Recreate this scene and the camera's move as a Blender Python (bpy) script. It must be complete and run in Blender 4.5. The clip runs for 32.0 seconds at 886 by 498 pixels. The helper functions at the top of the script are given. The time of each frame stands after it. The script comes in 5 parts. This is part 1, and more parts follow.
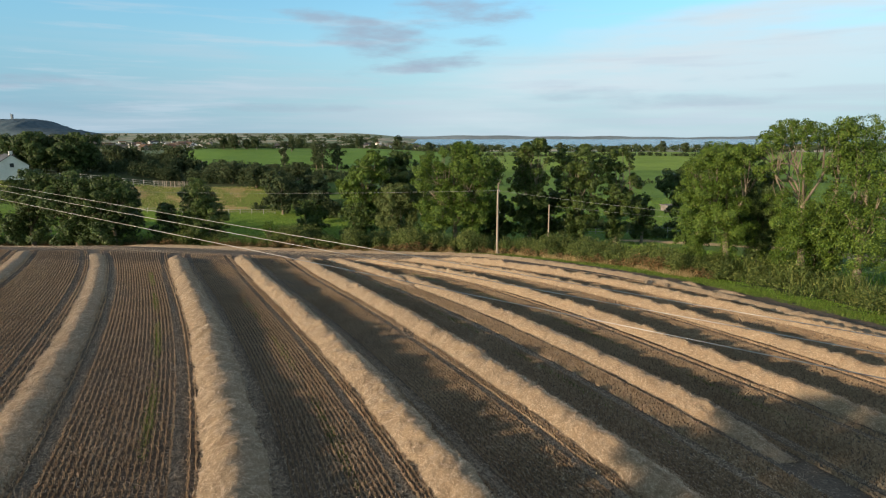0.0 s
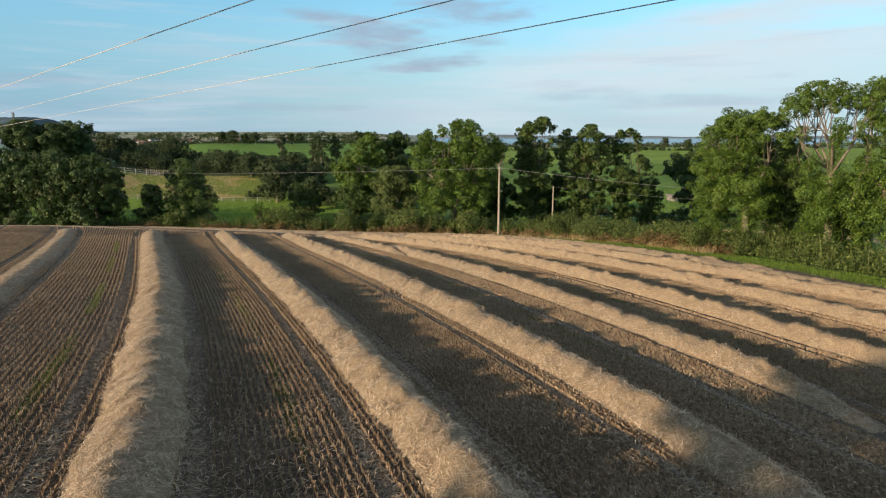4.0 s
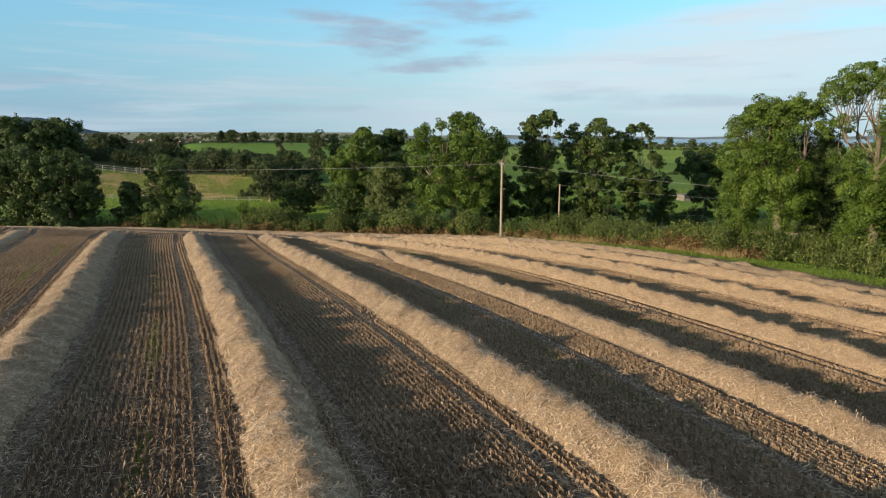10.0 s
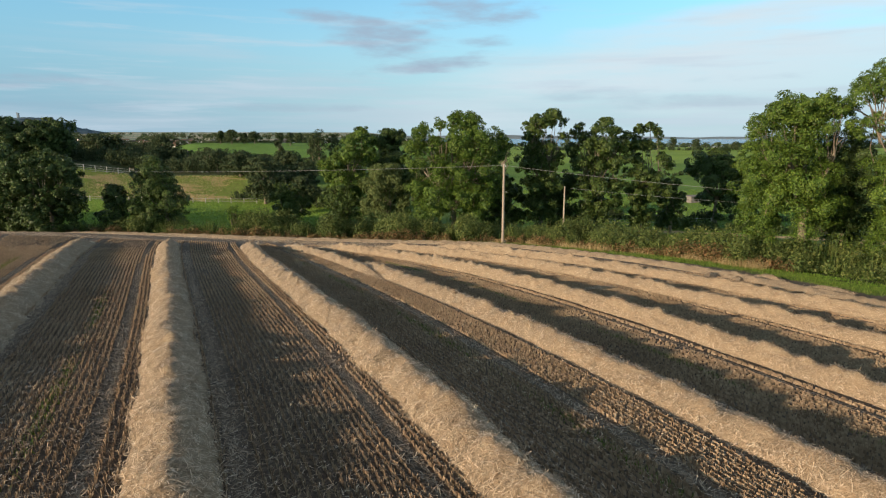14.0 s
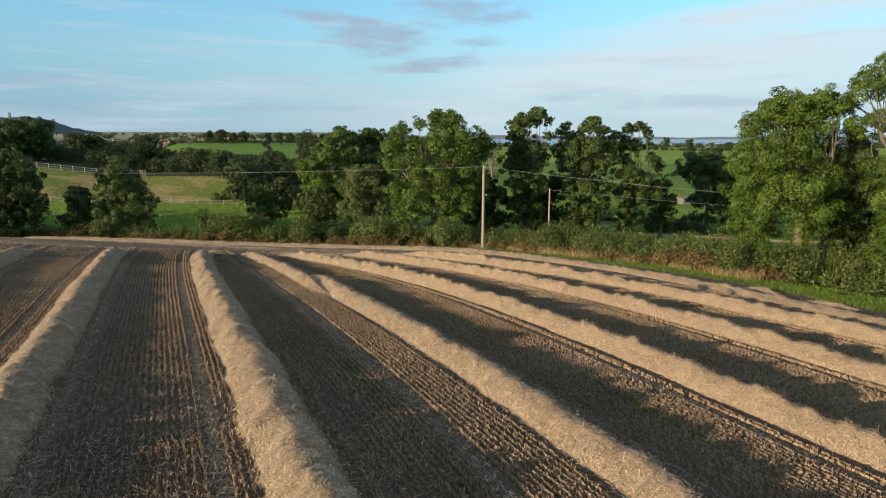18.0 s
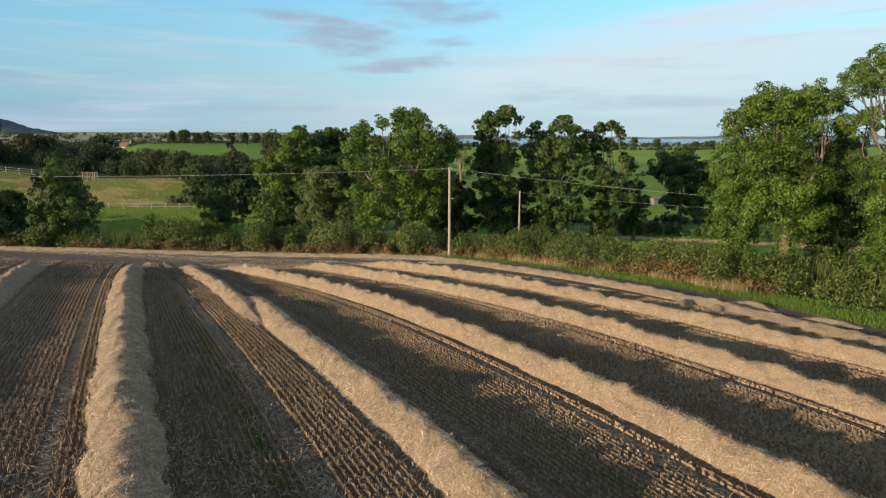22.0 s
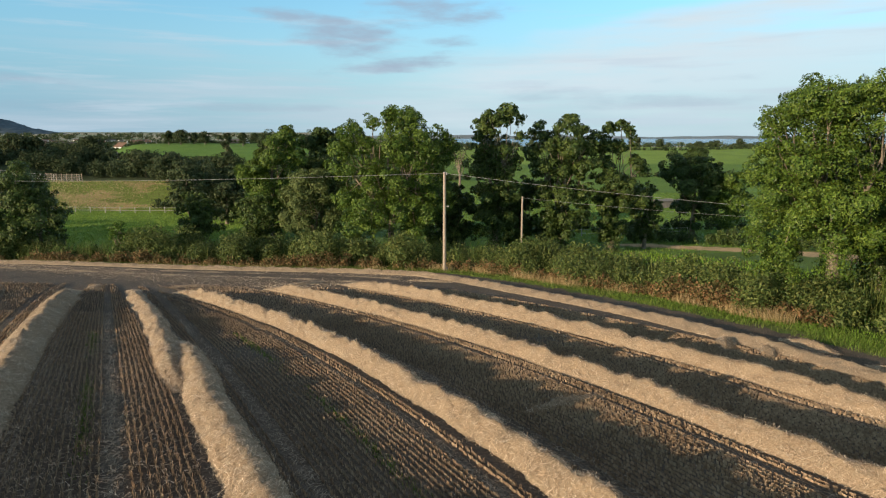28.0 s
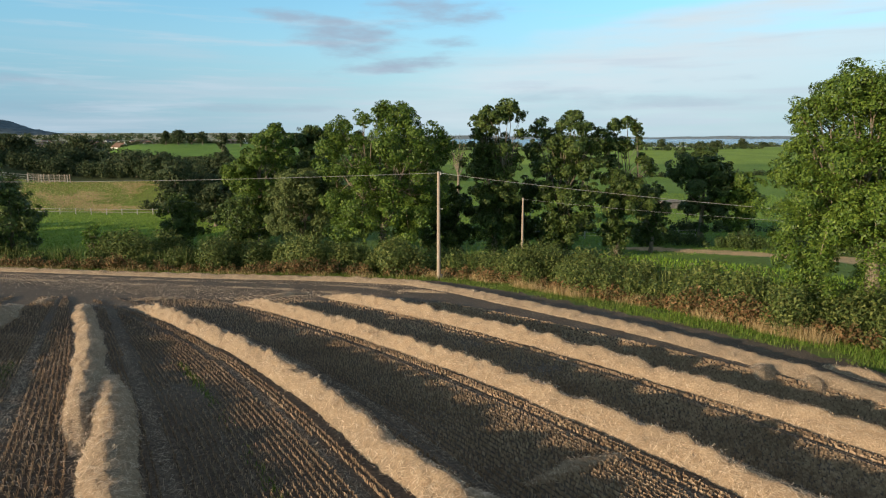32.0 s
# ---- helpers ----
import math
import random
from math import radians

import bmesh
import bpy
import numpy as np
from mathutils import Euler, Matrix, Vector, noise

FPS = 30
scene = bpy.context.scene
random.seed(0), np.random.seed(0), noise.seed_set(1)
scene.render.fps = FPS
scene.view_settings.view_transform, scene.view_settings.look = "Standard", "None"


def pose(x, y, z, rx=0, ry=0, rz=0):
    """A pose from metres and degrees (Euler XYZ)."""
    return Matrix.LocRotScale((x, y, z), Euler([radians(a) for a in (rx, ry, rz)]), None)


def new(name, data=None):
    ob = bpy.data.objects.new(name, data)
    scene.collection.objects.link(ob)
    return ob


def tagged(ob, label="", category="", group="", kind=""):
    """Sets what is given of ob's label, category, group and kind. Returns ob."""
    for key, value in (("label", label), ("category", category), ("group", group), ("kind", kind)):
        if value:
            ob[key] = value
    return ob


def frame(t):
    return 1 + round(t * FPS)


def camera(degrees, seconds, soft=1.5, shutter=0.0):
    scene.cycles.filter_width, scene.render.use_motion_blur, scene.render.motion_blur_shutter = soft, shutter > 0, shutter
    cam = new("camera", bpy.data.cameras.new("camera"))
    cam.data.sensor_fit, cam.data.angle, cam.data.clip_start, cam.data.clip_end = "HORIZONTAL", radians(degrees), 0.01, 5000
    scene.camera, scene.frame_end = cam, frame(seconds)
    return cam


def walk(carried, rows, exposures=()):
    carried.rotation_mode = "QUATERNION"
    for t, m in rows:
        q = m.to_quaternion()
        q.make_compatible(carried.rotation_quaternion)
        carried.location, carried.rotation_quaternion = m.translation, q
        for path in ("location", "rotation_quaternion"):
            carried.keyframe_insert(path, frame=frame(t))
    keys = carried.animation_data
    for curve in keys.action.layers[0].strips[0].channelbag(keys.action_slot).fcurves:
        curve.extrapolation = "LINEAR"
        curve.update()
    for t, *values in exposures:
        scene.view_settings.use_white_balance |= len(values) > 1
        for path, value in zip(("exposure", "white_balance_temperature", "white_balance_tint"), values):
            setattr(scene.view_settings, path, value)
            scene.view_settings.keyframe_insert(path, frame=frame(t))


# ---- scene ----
cam = camera(69.3, 32.0, soft=1.15)
METRES, EYE, TILT, LEAN, TURN = 34.0, 14.6, -10.0, 0.0, 0.0
ROWS = [
    (0.0, 0.0, 0.0, 0.0, 0.0, 0.0, -0.0),
    (0.5, 0.0015, 0.0155, -0.0045, 0.01, -0.02, -0.03),
    (1.0, 0.0034, 0.0332, -0.011, 0.02, -0.02, -0.06),
    (1.5, 0.0052, 0.0511, -0.0296, 0.03, -0.06, -0.05),
    (2.0, 0.0062, 0.0718, -0.0553, 0.04, -0.07, -0.08),
    (2.5, 0.0075, 0.088, -0.0678, 0.06, -0.08, -0.08),
    (3.0, 0.0084, 0.1042, -0.0655, 0.07, -0.08, -0.09),
    (3.5, 0.0088, 0.1185, -0.0626, 0.08, -0.06, -0.1),
    (5.5, 0.0148, 0.1799, -0.0806, 0.16, -0.04, -0.05),
    (6.0, 0.0157, 0.1948, -0.0775, 0.18, -0.05, -0.04),
    (6.5, 0.0166, 0.2087, -0.0749, 0.19, -0.04, -0.05),
    (7.0, 0.0176, 0.2235, -0.0721, 0.2, -0.04, -0.05),
    (7.5, 0.0188, 0.2371, -0.0698, 0.23, -0.04, -0.05),
    (8.0, 0.0201, 0.2519, -0.0674, 0.25, -0.04, -0.07),
    (8.5, 0.0212, 0.2659, -0.0653, 0.26, -0.03, -0.08),
    (9.0, 0.0228, 0.2811, -0.0626, 0.27, -0.03, -0.11),
    (9.5, 0.0239, 0.2951, -0.0602, 0.28, -0.01, -0.13),
    (10.0, 0.0248, 0.3105, -0.0575, 0.3, -0.0, -0.15),
    (10.5, 0.0256, 0.3244, -0.055, 0.32, 0.01, -0.17),
    (11.0, 0.0268, 0.3394, -0.0524, 0.34, 0.0, -0.17),
    (11.5, 0.0281, 0.3531, -0.0501, 0.36, 0.0, -0.18),
    (12.0, 0.0297, 0.3679, -0.0474, 0.38, 0.0, -0.18),
    (12.5, 0.0312, 0.3819, -0.045, 0.4, 0.01, -0.19),
    (13.0, 0.0324, 0.3969, -0.0424, 0.43, 0.0, -0.19),
    (13.5, 0.0336, 0.4107, -0.0399, 0.45, 0.0, -0.19),
    (14.0, 0.0347, 0.4257, -0.037, 0.47, 0.0, -0.18),
    (14.5, 0.0376, 0.439, -0.0344, 0.49, 0.02, -0.15),
    (16.5, 0.0771, 0.4859, -0.0277, 0.53, 0.02, -0.23),
    (17.0, 0.0806, 0.5006, -0.025, 0.44, 0.02, -0.22),
    (17.5, 0.0829, 0.5145, -0.0226, 0.26, 0.02, -0.19),
    (18.0, 0.0857, 0.5293, -0.02, -0.01, 0.01, -0.13),
    (18.5, 0.0883, 0.5433, -0.0178, -0.37, 0.01, -0.08),
    (19.0, 0.091, 0.559, -0.0153, -1.01, -0.0, 0.04),
    (19.5, 0.0934, 0.5731, -0.0128, -1.67, -0.01, 0.16),
    (20.0, 0.0956, 0.5889, -0.0102, -2.23, -0.0, 0.26),
    (20.5, 0.0978, 0.6031, -0.0077, -2.52, -0.0, 0.32),
    (21.0, 0.1002, 0.6184, -0.0051, -2.59, -0.0, 0.34),
    (21.5, 0.1027, 0.6322, -0.0026, -2.59, -0.0, 0.37),
    (22.0, 0.1054, 0.6469, 0.0003, -2.58, -0.0, 0.39),
    (22.5, 0.1074, 0.6605, 0.003, -2.57, -0.01, 0.4),
    (23.0, 0.1096, 0.6754, 0.0057, -2.57, -0.01, 0.4),
    (23.5, 0.1116, 0.6893, 0.008, -2.56, -0.01, 0.4),
    (24.0, 0.1137, 0.7046, 0.0108, -2.55, -0.01, 0.4),
    (24.5, 0.1156, 0.7187, 0.0131, -2.54, 0.01, 0.39),
    (25.0, 0.1177, 0.7337, 0.0159, -2.54, 0.02, 0.37),
    (25.5, 0.1193, 0.7473, 0.0185, -2.53, 0.04, 0.37),
    (27.5, 0.1285, 0.8045, 0.031, -2.46, -0.02, 0.4),
    (28.0, 0.131, 0.8201, 0.0335, -2.45, -0.01, 0.4),
    (28.5, 0.1334, 0.8346, 0.0359, -2.45, 0.0, 0.4),
    (29.0, 0.1361, 0.8499, 0.0386, -2.45, -0.0, 0.4),
    (29.5, 0.1387, 0.864, 0.0409, -2.44, 0.01, 0.4),
    (30.0, 0.1413, 0.8791, 0.0434, -2.43, 0.01, 0.41),
    (30.5, 0.1434, 0.8931, 0.0456, -2.42, 0.0, 0.42),
    (31.0, 0.1458, 0.9082, 0.0473, -2.41, 0.0, 0.43),
    (31.5, 0.1483, 0.9223, 0.0466, -2.4, 0.02, 0.43),
    (32.0, 0.1509, 0.9373, 0.0458, -2.39, 0.03, 0.44),
]
walk(cam, [(t, pose(0, 0, EYE, TILT, LEAN, TURN) @ pose(METRES * x, METRES * y, METRES * z, 90 + pitch, roll, yaw)) for t, x, y, z, yaw, pitch, roll in ROWS])

# ---- light ----
SUN_UP, SUN_WAY = 12.4, (0.81, 0.586)          # degrees above the horizon; the way the sunlight travels on the ground
scene.view_settings.exposure = 0.33
sun_rot = math.atan2(-SUN_WAY[0], -SUN_WAY[1])   # bearing of the sun from +y, clockwise
world = bpy.data.worlds.new("world")
scene.world = world
world.use_nodes = True
wt = world.node_tree
wn, wl = wt.nodes, wt.links


def wmath(op, a, b=None, c=None):
    n = wn.new("ShaderNodeMath")
    n.operation = op
    for i, v in enumerate((a, b, c)):
        if v is None:
            continue
        if isinstance(v, (int, float)):
            n.inputs[i].default_value = v
        else:
            wl.new(v, n.inputs[i])
    return n.outputs[0]


def wrange(v, a, b, lo=0.0, hi=1.0):
    n = wn.new("ShaderNodeMapRange")
    n.interpolation_type = "SMOOTHSTEP"
    wl.new(v, n.inputs[0])
    for i, q in enumerate((a, b, lo, hi)):
        n.inputs[i + 1].default_value = q
    return n.outputs[0]


def wmix(f, a, b):
    n = wn.new("ShaderNodeMix")
    n.data_type = "RGBA"
    wl.new(f, n.inputs[0]) if not isinstance(f, float) else None
    if isinstance(f, float):
        n.inputs[0].default_value = f
    for i, v in ((6, a), (7, b)):
        if isinstance(v, tuple):
            n.inputs[i].default_value = (*v, 1)
        else:
            wl.new(v, n.inputs[i])
    return n.outputs[2]


sky = wn.new("ShaderNodeTexSky")
sky.sky_type, sky.sun_disc = "NISHITA", False
sky.sun_elevation, sky.sun_rotation = radians(SUN_UP), sun_rot
sky.air_density, sky.dust_density, sky.ozone_density = 1.0, 0.6, 1.5
geo = wn.new("ShaderNodeTexCoord")
sep = wn.new("ShaderNodeSeparateXYZ")
wl.new(geo.outputs["Generated"], sep.inputs[0])
dx, dy, dz = sep.outputs
flat = wmath("SQRT", wmath("ADD", wmath("MULTIPLY", dx, dx), wmath("MULTIPLY", dy, dy)))
bear = wmath("ARCTAN2", dx, dy)                       # radians right of straight ahead
elev = wmath("ARCTANGENT", wmath("DIVIDE", dz, flat))


def cloud_noise(sx, sy, scale, detail, off):
    c = wn.new("ShaderNodeCombineXYZ")
    wl.new(wmath("MULTIPLY", bear, sx), c.inputs[0])
    wl.new(wmath("MULTIPLY", elev, sy), c.inputs[1])
    c.inputs[2].default_value = off
    n = wn.new("ShaderNodeTexNoise")
    n.inputs["Scale"].default_value, n.inputs["Detail"].default_value, n.inputs["Roughness"].default_value = scale, detail, 0.55
    wl.new(c.outputs[0], n.inputs["Vector"])
    return n.outputs[0]


SKY_GAIN = 0.0813
base_sky = wn.new("ShaderNodeVectorMath")
base_sky.operation = "MULTIPLY"
wl.new(sky.outputs[0], base_sky.inputs[0])
wl.new(wmix(wrange(elev, 0.24, 0.65), (1.3, 2.05, 2.3), (0.8, 0.92, 0.92)), base_sky.inputs[1])   # hazy low; clear and deeper in the unseen sky overhead, to cut the fill
col = base_sky.outputs[0]
# high thin veil: a broad white bank that climbs to the right
slope = wmath("SUBTRACT", elev, wmath("ADD", wmath("MULTIPLY", bear, 0.21), 0.088))
veil = wmath("MULTIPLY", wrange(wmath("ADD", slope, wmath("MULTIPLY", wmath("SUBTRACT", cloud_noise(3, 14, 1.6, 6, 1.7), 0.5), 0.07)), 0.022, -0.022), wrange(bear, -0.22, 0.16))
veil = wmath("MULTIPLY", veil, wrange(cloud_noise(2, 16, 1.5, 7, 4.2), 0.28, 0.62, 0.25, 1.0))
low = wmath("MULTIPLY", wrange(elev, 0.25, 0.02), 0.85)
veil = wmath("MULTIPLY", veil, wrange(slope, -0.2, -0.03, 0.35, 1.0))
streak = wmath("MULTIPLY", wrange(cloud_noise(1.6, 26, 1.3, 6, 8.8), 0.5, 0.72), wrange(elev, 0.15, 0.1))
ragged = cloud_noise(8, 34, 1.5, 10, 5.1)


def bank(b0, e0, wb, we, tilt=0.0):
    """A small ragged cloud about one bearing and height."""
    across = wmath("SUBTRACT", bear, b0)
    up = wmath("SUBTRACT", wmath("SUBTRACT", elev, e0), wmath("MULTIPLY", across, tilt))
    d = wmath("ADD", wmath("POWER", wmath("DIVIDE", across, wb), 2.0), wmath("POWER", wmath("DIVIDE", up, we), 2.0))
    return wrange(wmath("SUBTRACT", ragged, wmath("MULTIPLY", d, 0.1)), 0.24, 0.68)


BANKS = [(0.025, 0.184, 0.085, 0.018, 0.0), (-0.15, 0.165, 0.06, 0.009, -0.1), (-0.105, 0.152, 0.06, 0.013, -0.12), (-0.1, 0.128, 0.055, 0.013, -0.1),
         (-0.02, 0.105, 0.085, 0.009, 0.12), (0.065, 0.138, 0.03, 0.006, 0.0), (-0.57, 0.067, 0.085, 0.008, 0.0)]
STREAKS = [(-0.232, 0.041, 0.1, 0.005, 0.0), (0.22, 0.062, 0.07, 0.009, 0.0), (0.34, 0.05, 0.1, 0.008, 0.0), (-0.53, 0.04, 0.1, 0.006, 0.0), (0.42, 0.08, 0.06, 0.005, 0.0)]
puff = bank(*BANKS[0])
for spec in BANKS[1:]:
    puff = wmath("MAXIMUM", puff, bank(*spec))
puff = wmath("MULTIPLY", puff, 0.8)
thin = bank(*STREAKS[0])
for spec in STREAKS[1:]:
    thin = wmath("MAXIMUM", thin, bank(*spec))
puff = wmath("MAXIMUM", puff, wmath("MULTIPLY", thin, 0.35))
WHITE, GREY, HAZE = (6.6, 7.7, 8.4), (3.5, 4.3, 5.5), (4.2, 5.95, 7.3)
col = wmix(wmath("MULTIPLY", wrange(elev, 0.26, 0.6), 0.75), col, (2.45, 2.75, 3.15))      # unseen overhead sky made paler and more neutral, to steer the fill light
col = wmix(low, col, wmix(wrange(bear, -0.7, 0.05), (2.5, 4.3, 6.2), HAZE))
col = wmix(veil, col, WHITE)
col = wmix(wmath("MULTIPLY", streak, 0.5), col, (5.2, 6.2, 7.2))
wisp = wmath("MULTIPLY", wrange(cloud_noise(2.2, 30, 1.7, 8, 14.6), 0.52, 0.7), wrange(elev, 0.24, 0.12))
col = wmix(wmath("MULTIPLY", wisp, 0.6), col, (5.6, 6.7, 7.7))
col = wmix(puff, col, GREY)
bg = wn["Background"]
wl.new(col, bg.inputs[0])
bg.inputs[1].default_value = SKY_GAIN

lamp = bpy.data.lights.new("sun", "SUN")
lamp.energy, lamp.angle, lamp.color = 4.9, radians(0.6), (1.0, 0.77, 0.54)
sun = new("sun", lamp)
down = Vector((SUN_WAY[0], SUN_WAY[1], -math.tan(radians(SUN_UP))))
sun.matrix_world = Matrix.Translation((-60, -50, 60)) @ down.to_track_quat("-Z", "Y").to_matrix().to_4x4()


# ---- materials ----
def material(name, build, rough=0.85):
    m = bpy.data.materials.new(name)
    m.use_nodes = True
    nt = m.node_tree
    bsdf = nt.nodes["Principled BSDF"]
    bsdf.inputs["Roughness"].default_value = rough
    bsdf.inputs["Specular IOR Level"].default_value = 0.25
    build(nt, bsdf)
    return m


def tex(nt, scale, detail=6, rough=0.6, coord="Object", stretch=None, kind="ShaderNodeTexNoise"):
    c = nt.nodes.new("ShaderNodeTexCoord")
    n = nt.nodes.new(kind)
    n.inputs["Scale"].default_value = scale
    if kind == "ShaderNodeTexNoise":
        n.inputs["Detail"].default_value, n.inputs["Roughness"].default_value = detail, rough
    src = c.outputs[coord]
    if stretch:
        mp = nt.nodes.new("ShaderNodeMapping")
        mp.inputs["Scale"].default_value = stretch
        nt.links.new(src, mp.inputs[0])
        src = mp.outputs[0]
    nt.links.new(src, n.inputs["Vector"])
    return n.outputs[0]


def ramp(nt, fac, stops):
    r = nt.nodes.new("ShaderNodeValToRGB")
    el = r.color_ramp.elements
    while len(el) < len(stops):
        el.new(0.5)
    for e, (p, c) in zip(el, stops):
        e.position, e.color = p, (*c, 1)
    nt.links.new(fac, r.inputs[0])
    return r.outputs[0]


def mixc(nt, fac, a, b, mode="MIX"):
    n = nt.nodes.new("ShaderNodeMix")
    n.data_type, n.blend_type = "RGBA", mode
    for i, v in ((0, fac), (6, a), (7, b)):
        if isinstance(v, tuple):
            n.inputs[i].default_value = (*v, 1)
        elif isinstance(v, (int, float)):
            n.inputs[i].default_value = v
        else:
            nt.links.new(v, n.inputs[i])
    return n.outputs[2]


def bump(nt, bsdf, height, strength, dist):
    b = nt.nodes.new("ShaderNodeBump")
    b.inputs["Strength"].default_value, b.inputs["Distance"].default_value = strength, dist
    nt.links.new(height, b.inputs["Height"])
    nt.links.new(b.outputs[0], bsdf.inputs["Normal"])


def speckled(name, stops, scale=6.0, wide=0.6, dim=0.6, rough=0.85, relief=0.0, stretch=None):
    """Two scales of colour: fine grain through a ramp, times broad patches."""
    def build(nt, bsdf):
        fine = ramp(nt, tex(nt, scale, 7, 0.65, stretch=stretch), stops)
        broad = ramp(nt, tex(nt, wide, 4), [(0.3, (dim,) * 3), (0.7, (1, 1, 1))])
        nt.links.new(mixc(nt, 1.0, fine, broad, "MULTIPLY"), bsdf.inputs["Base Color"])
        if relief:
            bump(nt, bsdf, tex(nt, scale * 1.5, 6, stretch=stretch), 0.8, relief)
    return material(name, build, rough)


def island(name, stops, rough=0.7, thin=0.35, patch=None, tint=1.0):
    """Leaves, blades and straws: each loose piece takes its own tone; light comes through."""
    def build(nt, bsdf):
        g = nt.nodes.new("ShaderNodeNewGeometry")
        c = ramp(nt, g.outputs["Random Per Island"], stops)
        if patch:
            scale, lo, hi, dark = patch
            c = mixc(nt, 1.0, c, ramp(nt, tex(nt, scale, 3), [(lo, dark), (hi, (1, 1, 1))]), "MULTIPLY")
        nt.links.new(c, bsdf.inputs["Base Color"])
        if thin:
            t = nt.nodes.new("ShaderNodeBsdfTranslucent")
            nt.links.new(c, t.inputs[0])
            mx = nt.nodes.new("ShaderNodeMixShader")
            mx.inputs[0].default_value = thin
            nt.links.new(bsdf.outputs[0], mx.inputs[1])
            nt.links.new(t.outputs[0], mx.inputs[2])
            nt.links.new(mx.outputs[0], nt.nodes["Material Output"].inputs[0])
    return material(name, build, rough)


M_SOIL = speckled("stubble_soil", [(0.3, (0.08, 0.063, 0.048)), (0.5, (0.155, 0.122, 0.092)), (0.72, (0.28, 0.225, 0.168))], 13.0, 0.5, 0.7, 0.95, 0.04)
M_STUBBLE = island("cut_stubble", [(0.0, (0.29, 0.207, 0.132)), (0.5, (0.44, 0.322, 0.208)), (1.0, (0.6, 0.455, 0.302))], 0.75, 0.2, (0.35, 0.3, 0.7, (0.7, 0.68, 0.66)))
# M_WIND is darkened below the loose straws' tone, painting shade into the crevices
M_WIND = speckled("straw_heap", [(0.25, (0.18, 0.13, 0.08)), (0.5, (0.37, 0.28, 0.183)), (0.75, (0.58, 0.465, 0.33))], 22.0, 1.6, 0.75, 0.8, 0.06)
M_STRAW = island("loose_straw", [(0.0, (0.3, 0.21, 0.125)), (0.5, (0.6, 0.45, 0.3)), (1.0, (0.82, 0.68, 0.51))], 0.55, 0.08)
M_CHAFF = island("pressed_straw", [(0.0, (0.17, 0.13, 0.092)), (0.5, (0.34, 0.27, 0.195)), (1.0, (0.54, 0.45, 0.335))], 0.8, 0.1)
M_LINE = speckled("weathered_cable", [(0.3, (0.55, 0.52, 0.49)), (0.7, (0.66, 0.63, 0.6))], 4.0, 1.0, 0.9, 0.5)
M_BARK = speckled("bark", [(0.3, (0.12, 0.095, 0.07)), (0.55, (0.27, 0.225, 0.165)), (0.75, (0.42, 0.36, 0.275))], 5.0, 0.8, 0.7, 0.9, 0.03, (3, 3, 0.7))
M_POLE = speckled("weathered_pole", [(0.3, (0.26, 0.21, 0.16)), (0.6, (0.45, 0.38, 0.3)), (0.8, (0.56, 0.5, 0.42))], 7.0, 1.2, 0.8, 0.8, 0.01, (4, 4, 0.4))
M_WIRE = speckled("aluminium_wire", [(0.3, (0.25, 0.25, 0.25)), (0.7, (0.4, 0.4, 0.4))], 4.0, 1.0, 0.9, 0.45)
M_RAIL = speckled("painted_rail", [(0.3, (0.36, 0.35, 0.32)), (0.7, (0.55, 0.54, 0.5))], 3.0, 0.4, 0.75, 0.7)
M_PLASTER = speckled("white_render", [(0.3, (0.68, 0.67, 0.64)), (0.7, (0.82, 0.81, 0.79))], 2.0, 0.3, 0.85, 0.85)
M_SLATE = speckled("slate_roof", [(0.3, (0.05, 0.05, 0.055)), (0.7, (0.12, 0.115, 0.11))], 3.0, 0.4, 0.8, 0.6)
# grey-blue instead of plain stone: the distance haze is put into the colour
M_FARSTONE = speckled("haze_tinted_stone", [(0.3, (0.16, 0.2, 0.23)), (0.7, (0.26, 0.3, 0.33))], 0.3, 0.05, 0.8)
M_TILE = speckled("brown_tile_roof", [(0.3, (0.12, 0.07, 0.05)), (0.7, (0.24, 0.15, 0.1))], 3.0, 0.4, 0.8, 0.75)
M_GLASS = speckled("dark_pane", [(0.3, (0.02, 0.025, 0.03)), (0.7, (0.05, 0.055, 0.06))], 1.0, 0.4, 0.9, 0.15)
M_STONE = speckled("field_stone", [(0.3, (0.16, 0.14, 0.12)), (0.7, (0.34, 0.31, 0.27))], 2.0, 0.3, 0.7, 0.9, 0.05)
M_ASH = island("ash_leaf", [(0.0, (0.04, 0.078, 0.013)), (0.5, (0.088, 0.15, 0.021)), (1.0, (0.18, 0.25, 0.038))], 0.5, 0.12, (0.3, 0.35, 0.65, (0.7, 0.75, 0.7)))
M_OAK = island("sycamore_leaf", [(0.0, (0.035, 0.062, 0.016)), (0.5, (0.07, 0.112, 0.026)), (1.0, (0.135, 0.18, 0.04))], 0.5, 0.12, (0.3, 0.35, 0.65, (0.7, 0.75, 0.7)))
M_DARKLEAF = island("dark_dense_leaf", [(0.0, (0.034, 0.06, 0.018)), (0.5, (0.062, 0.1, 0.028)), (1.0, (0.12, 0.165, 0.043))], 0.5, 0.1, (0.3, 0.35, 0.65, (0.7, 0.75, 0.7)))
M_WILLOW = island("willow_leaf", [(0.0, (0.07, 0.1, 0.03)), (0.5, (0.12, 0.16, 0.05)), (1.0, (0.2, 0.24, 0.08))], 0.6, 0.3)
M_IVY = island("ivy_leaf", [(0.0, (0.04, 0.085, 0.013)), (0.5, (0.09, 0.165, 0.022)), (1.0, (0.18, 0.27, 0.04))], 0.4, 0.12)
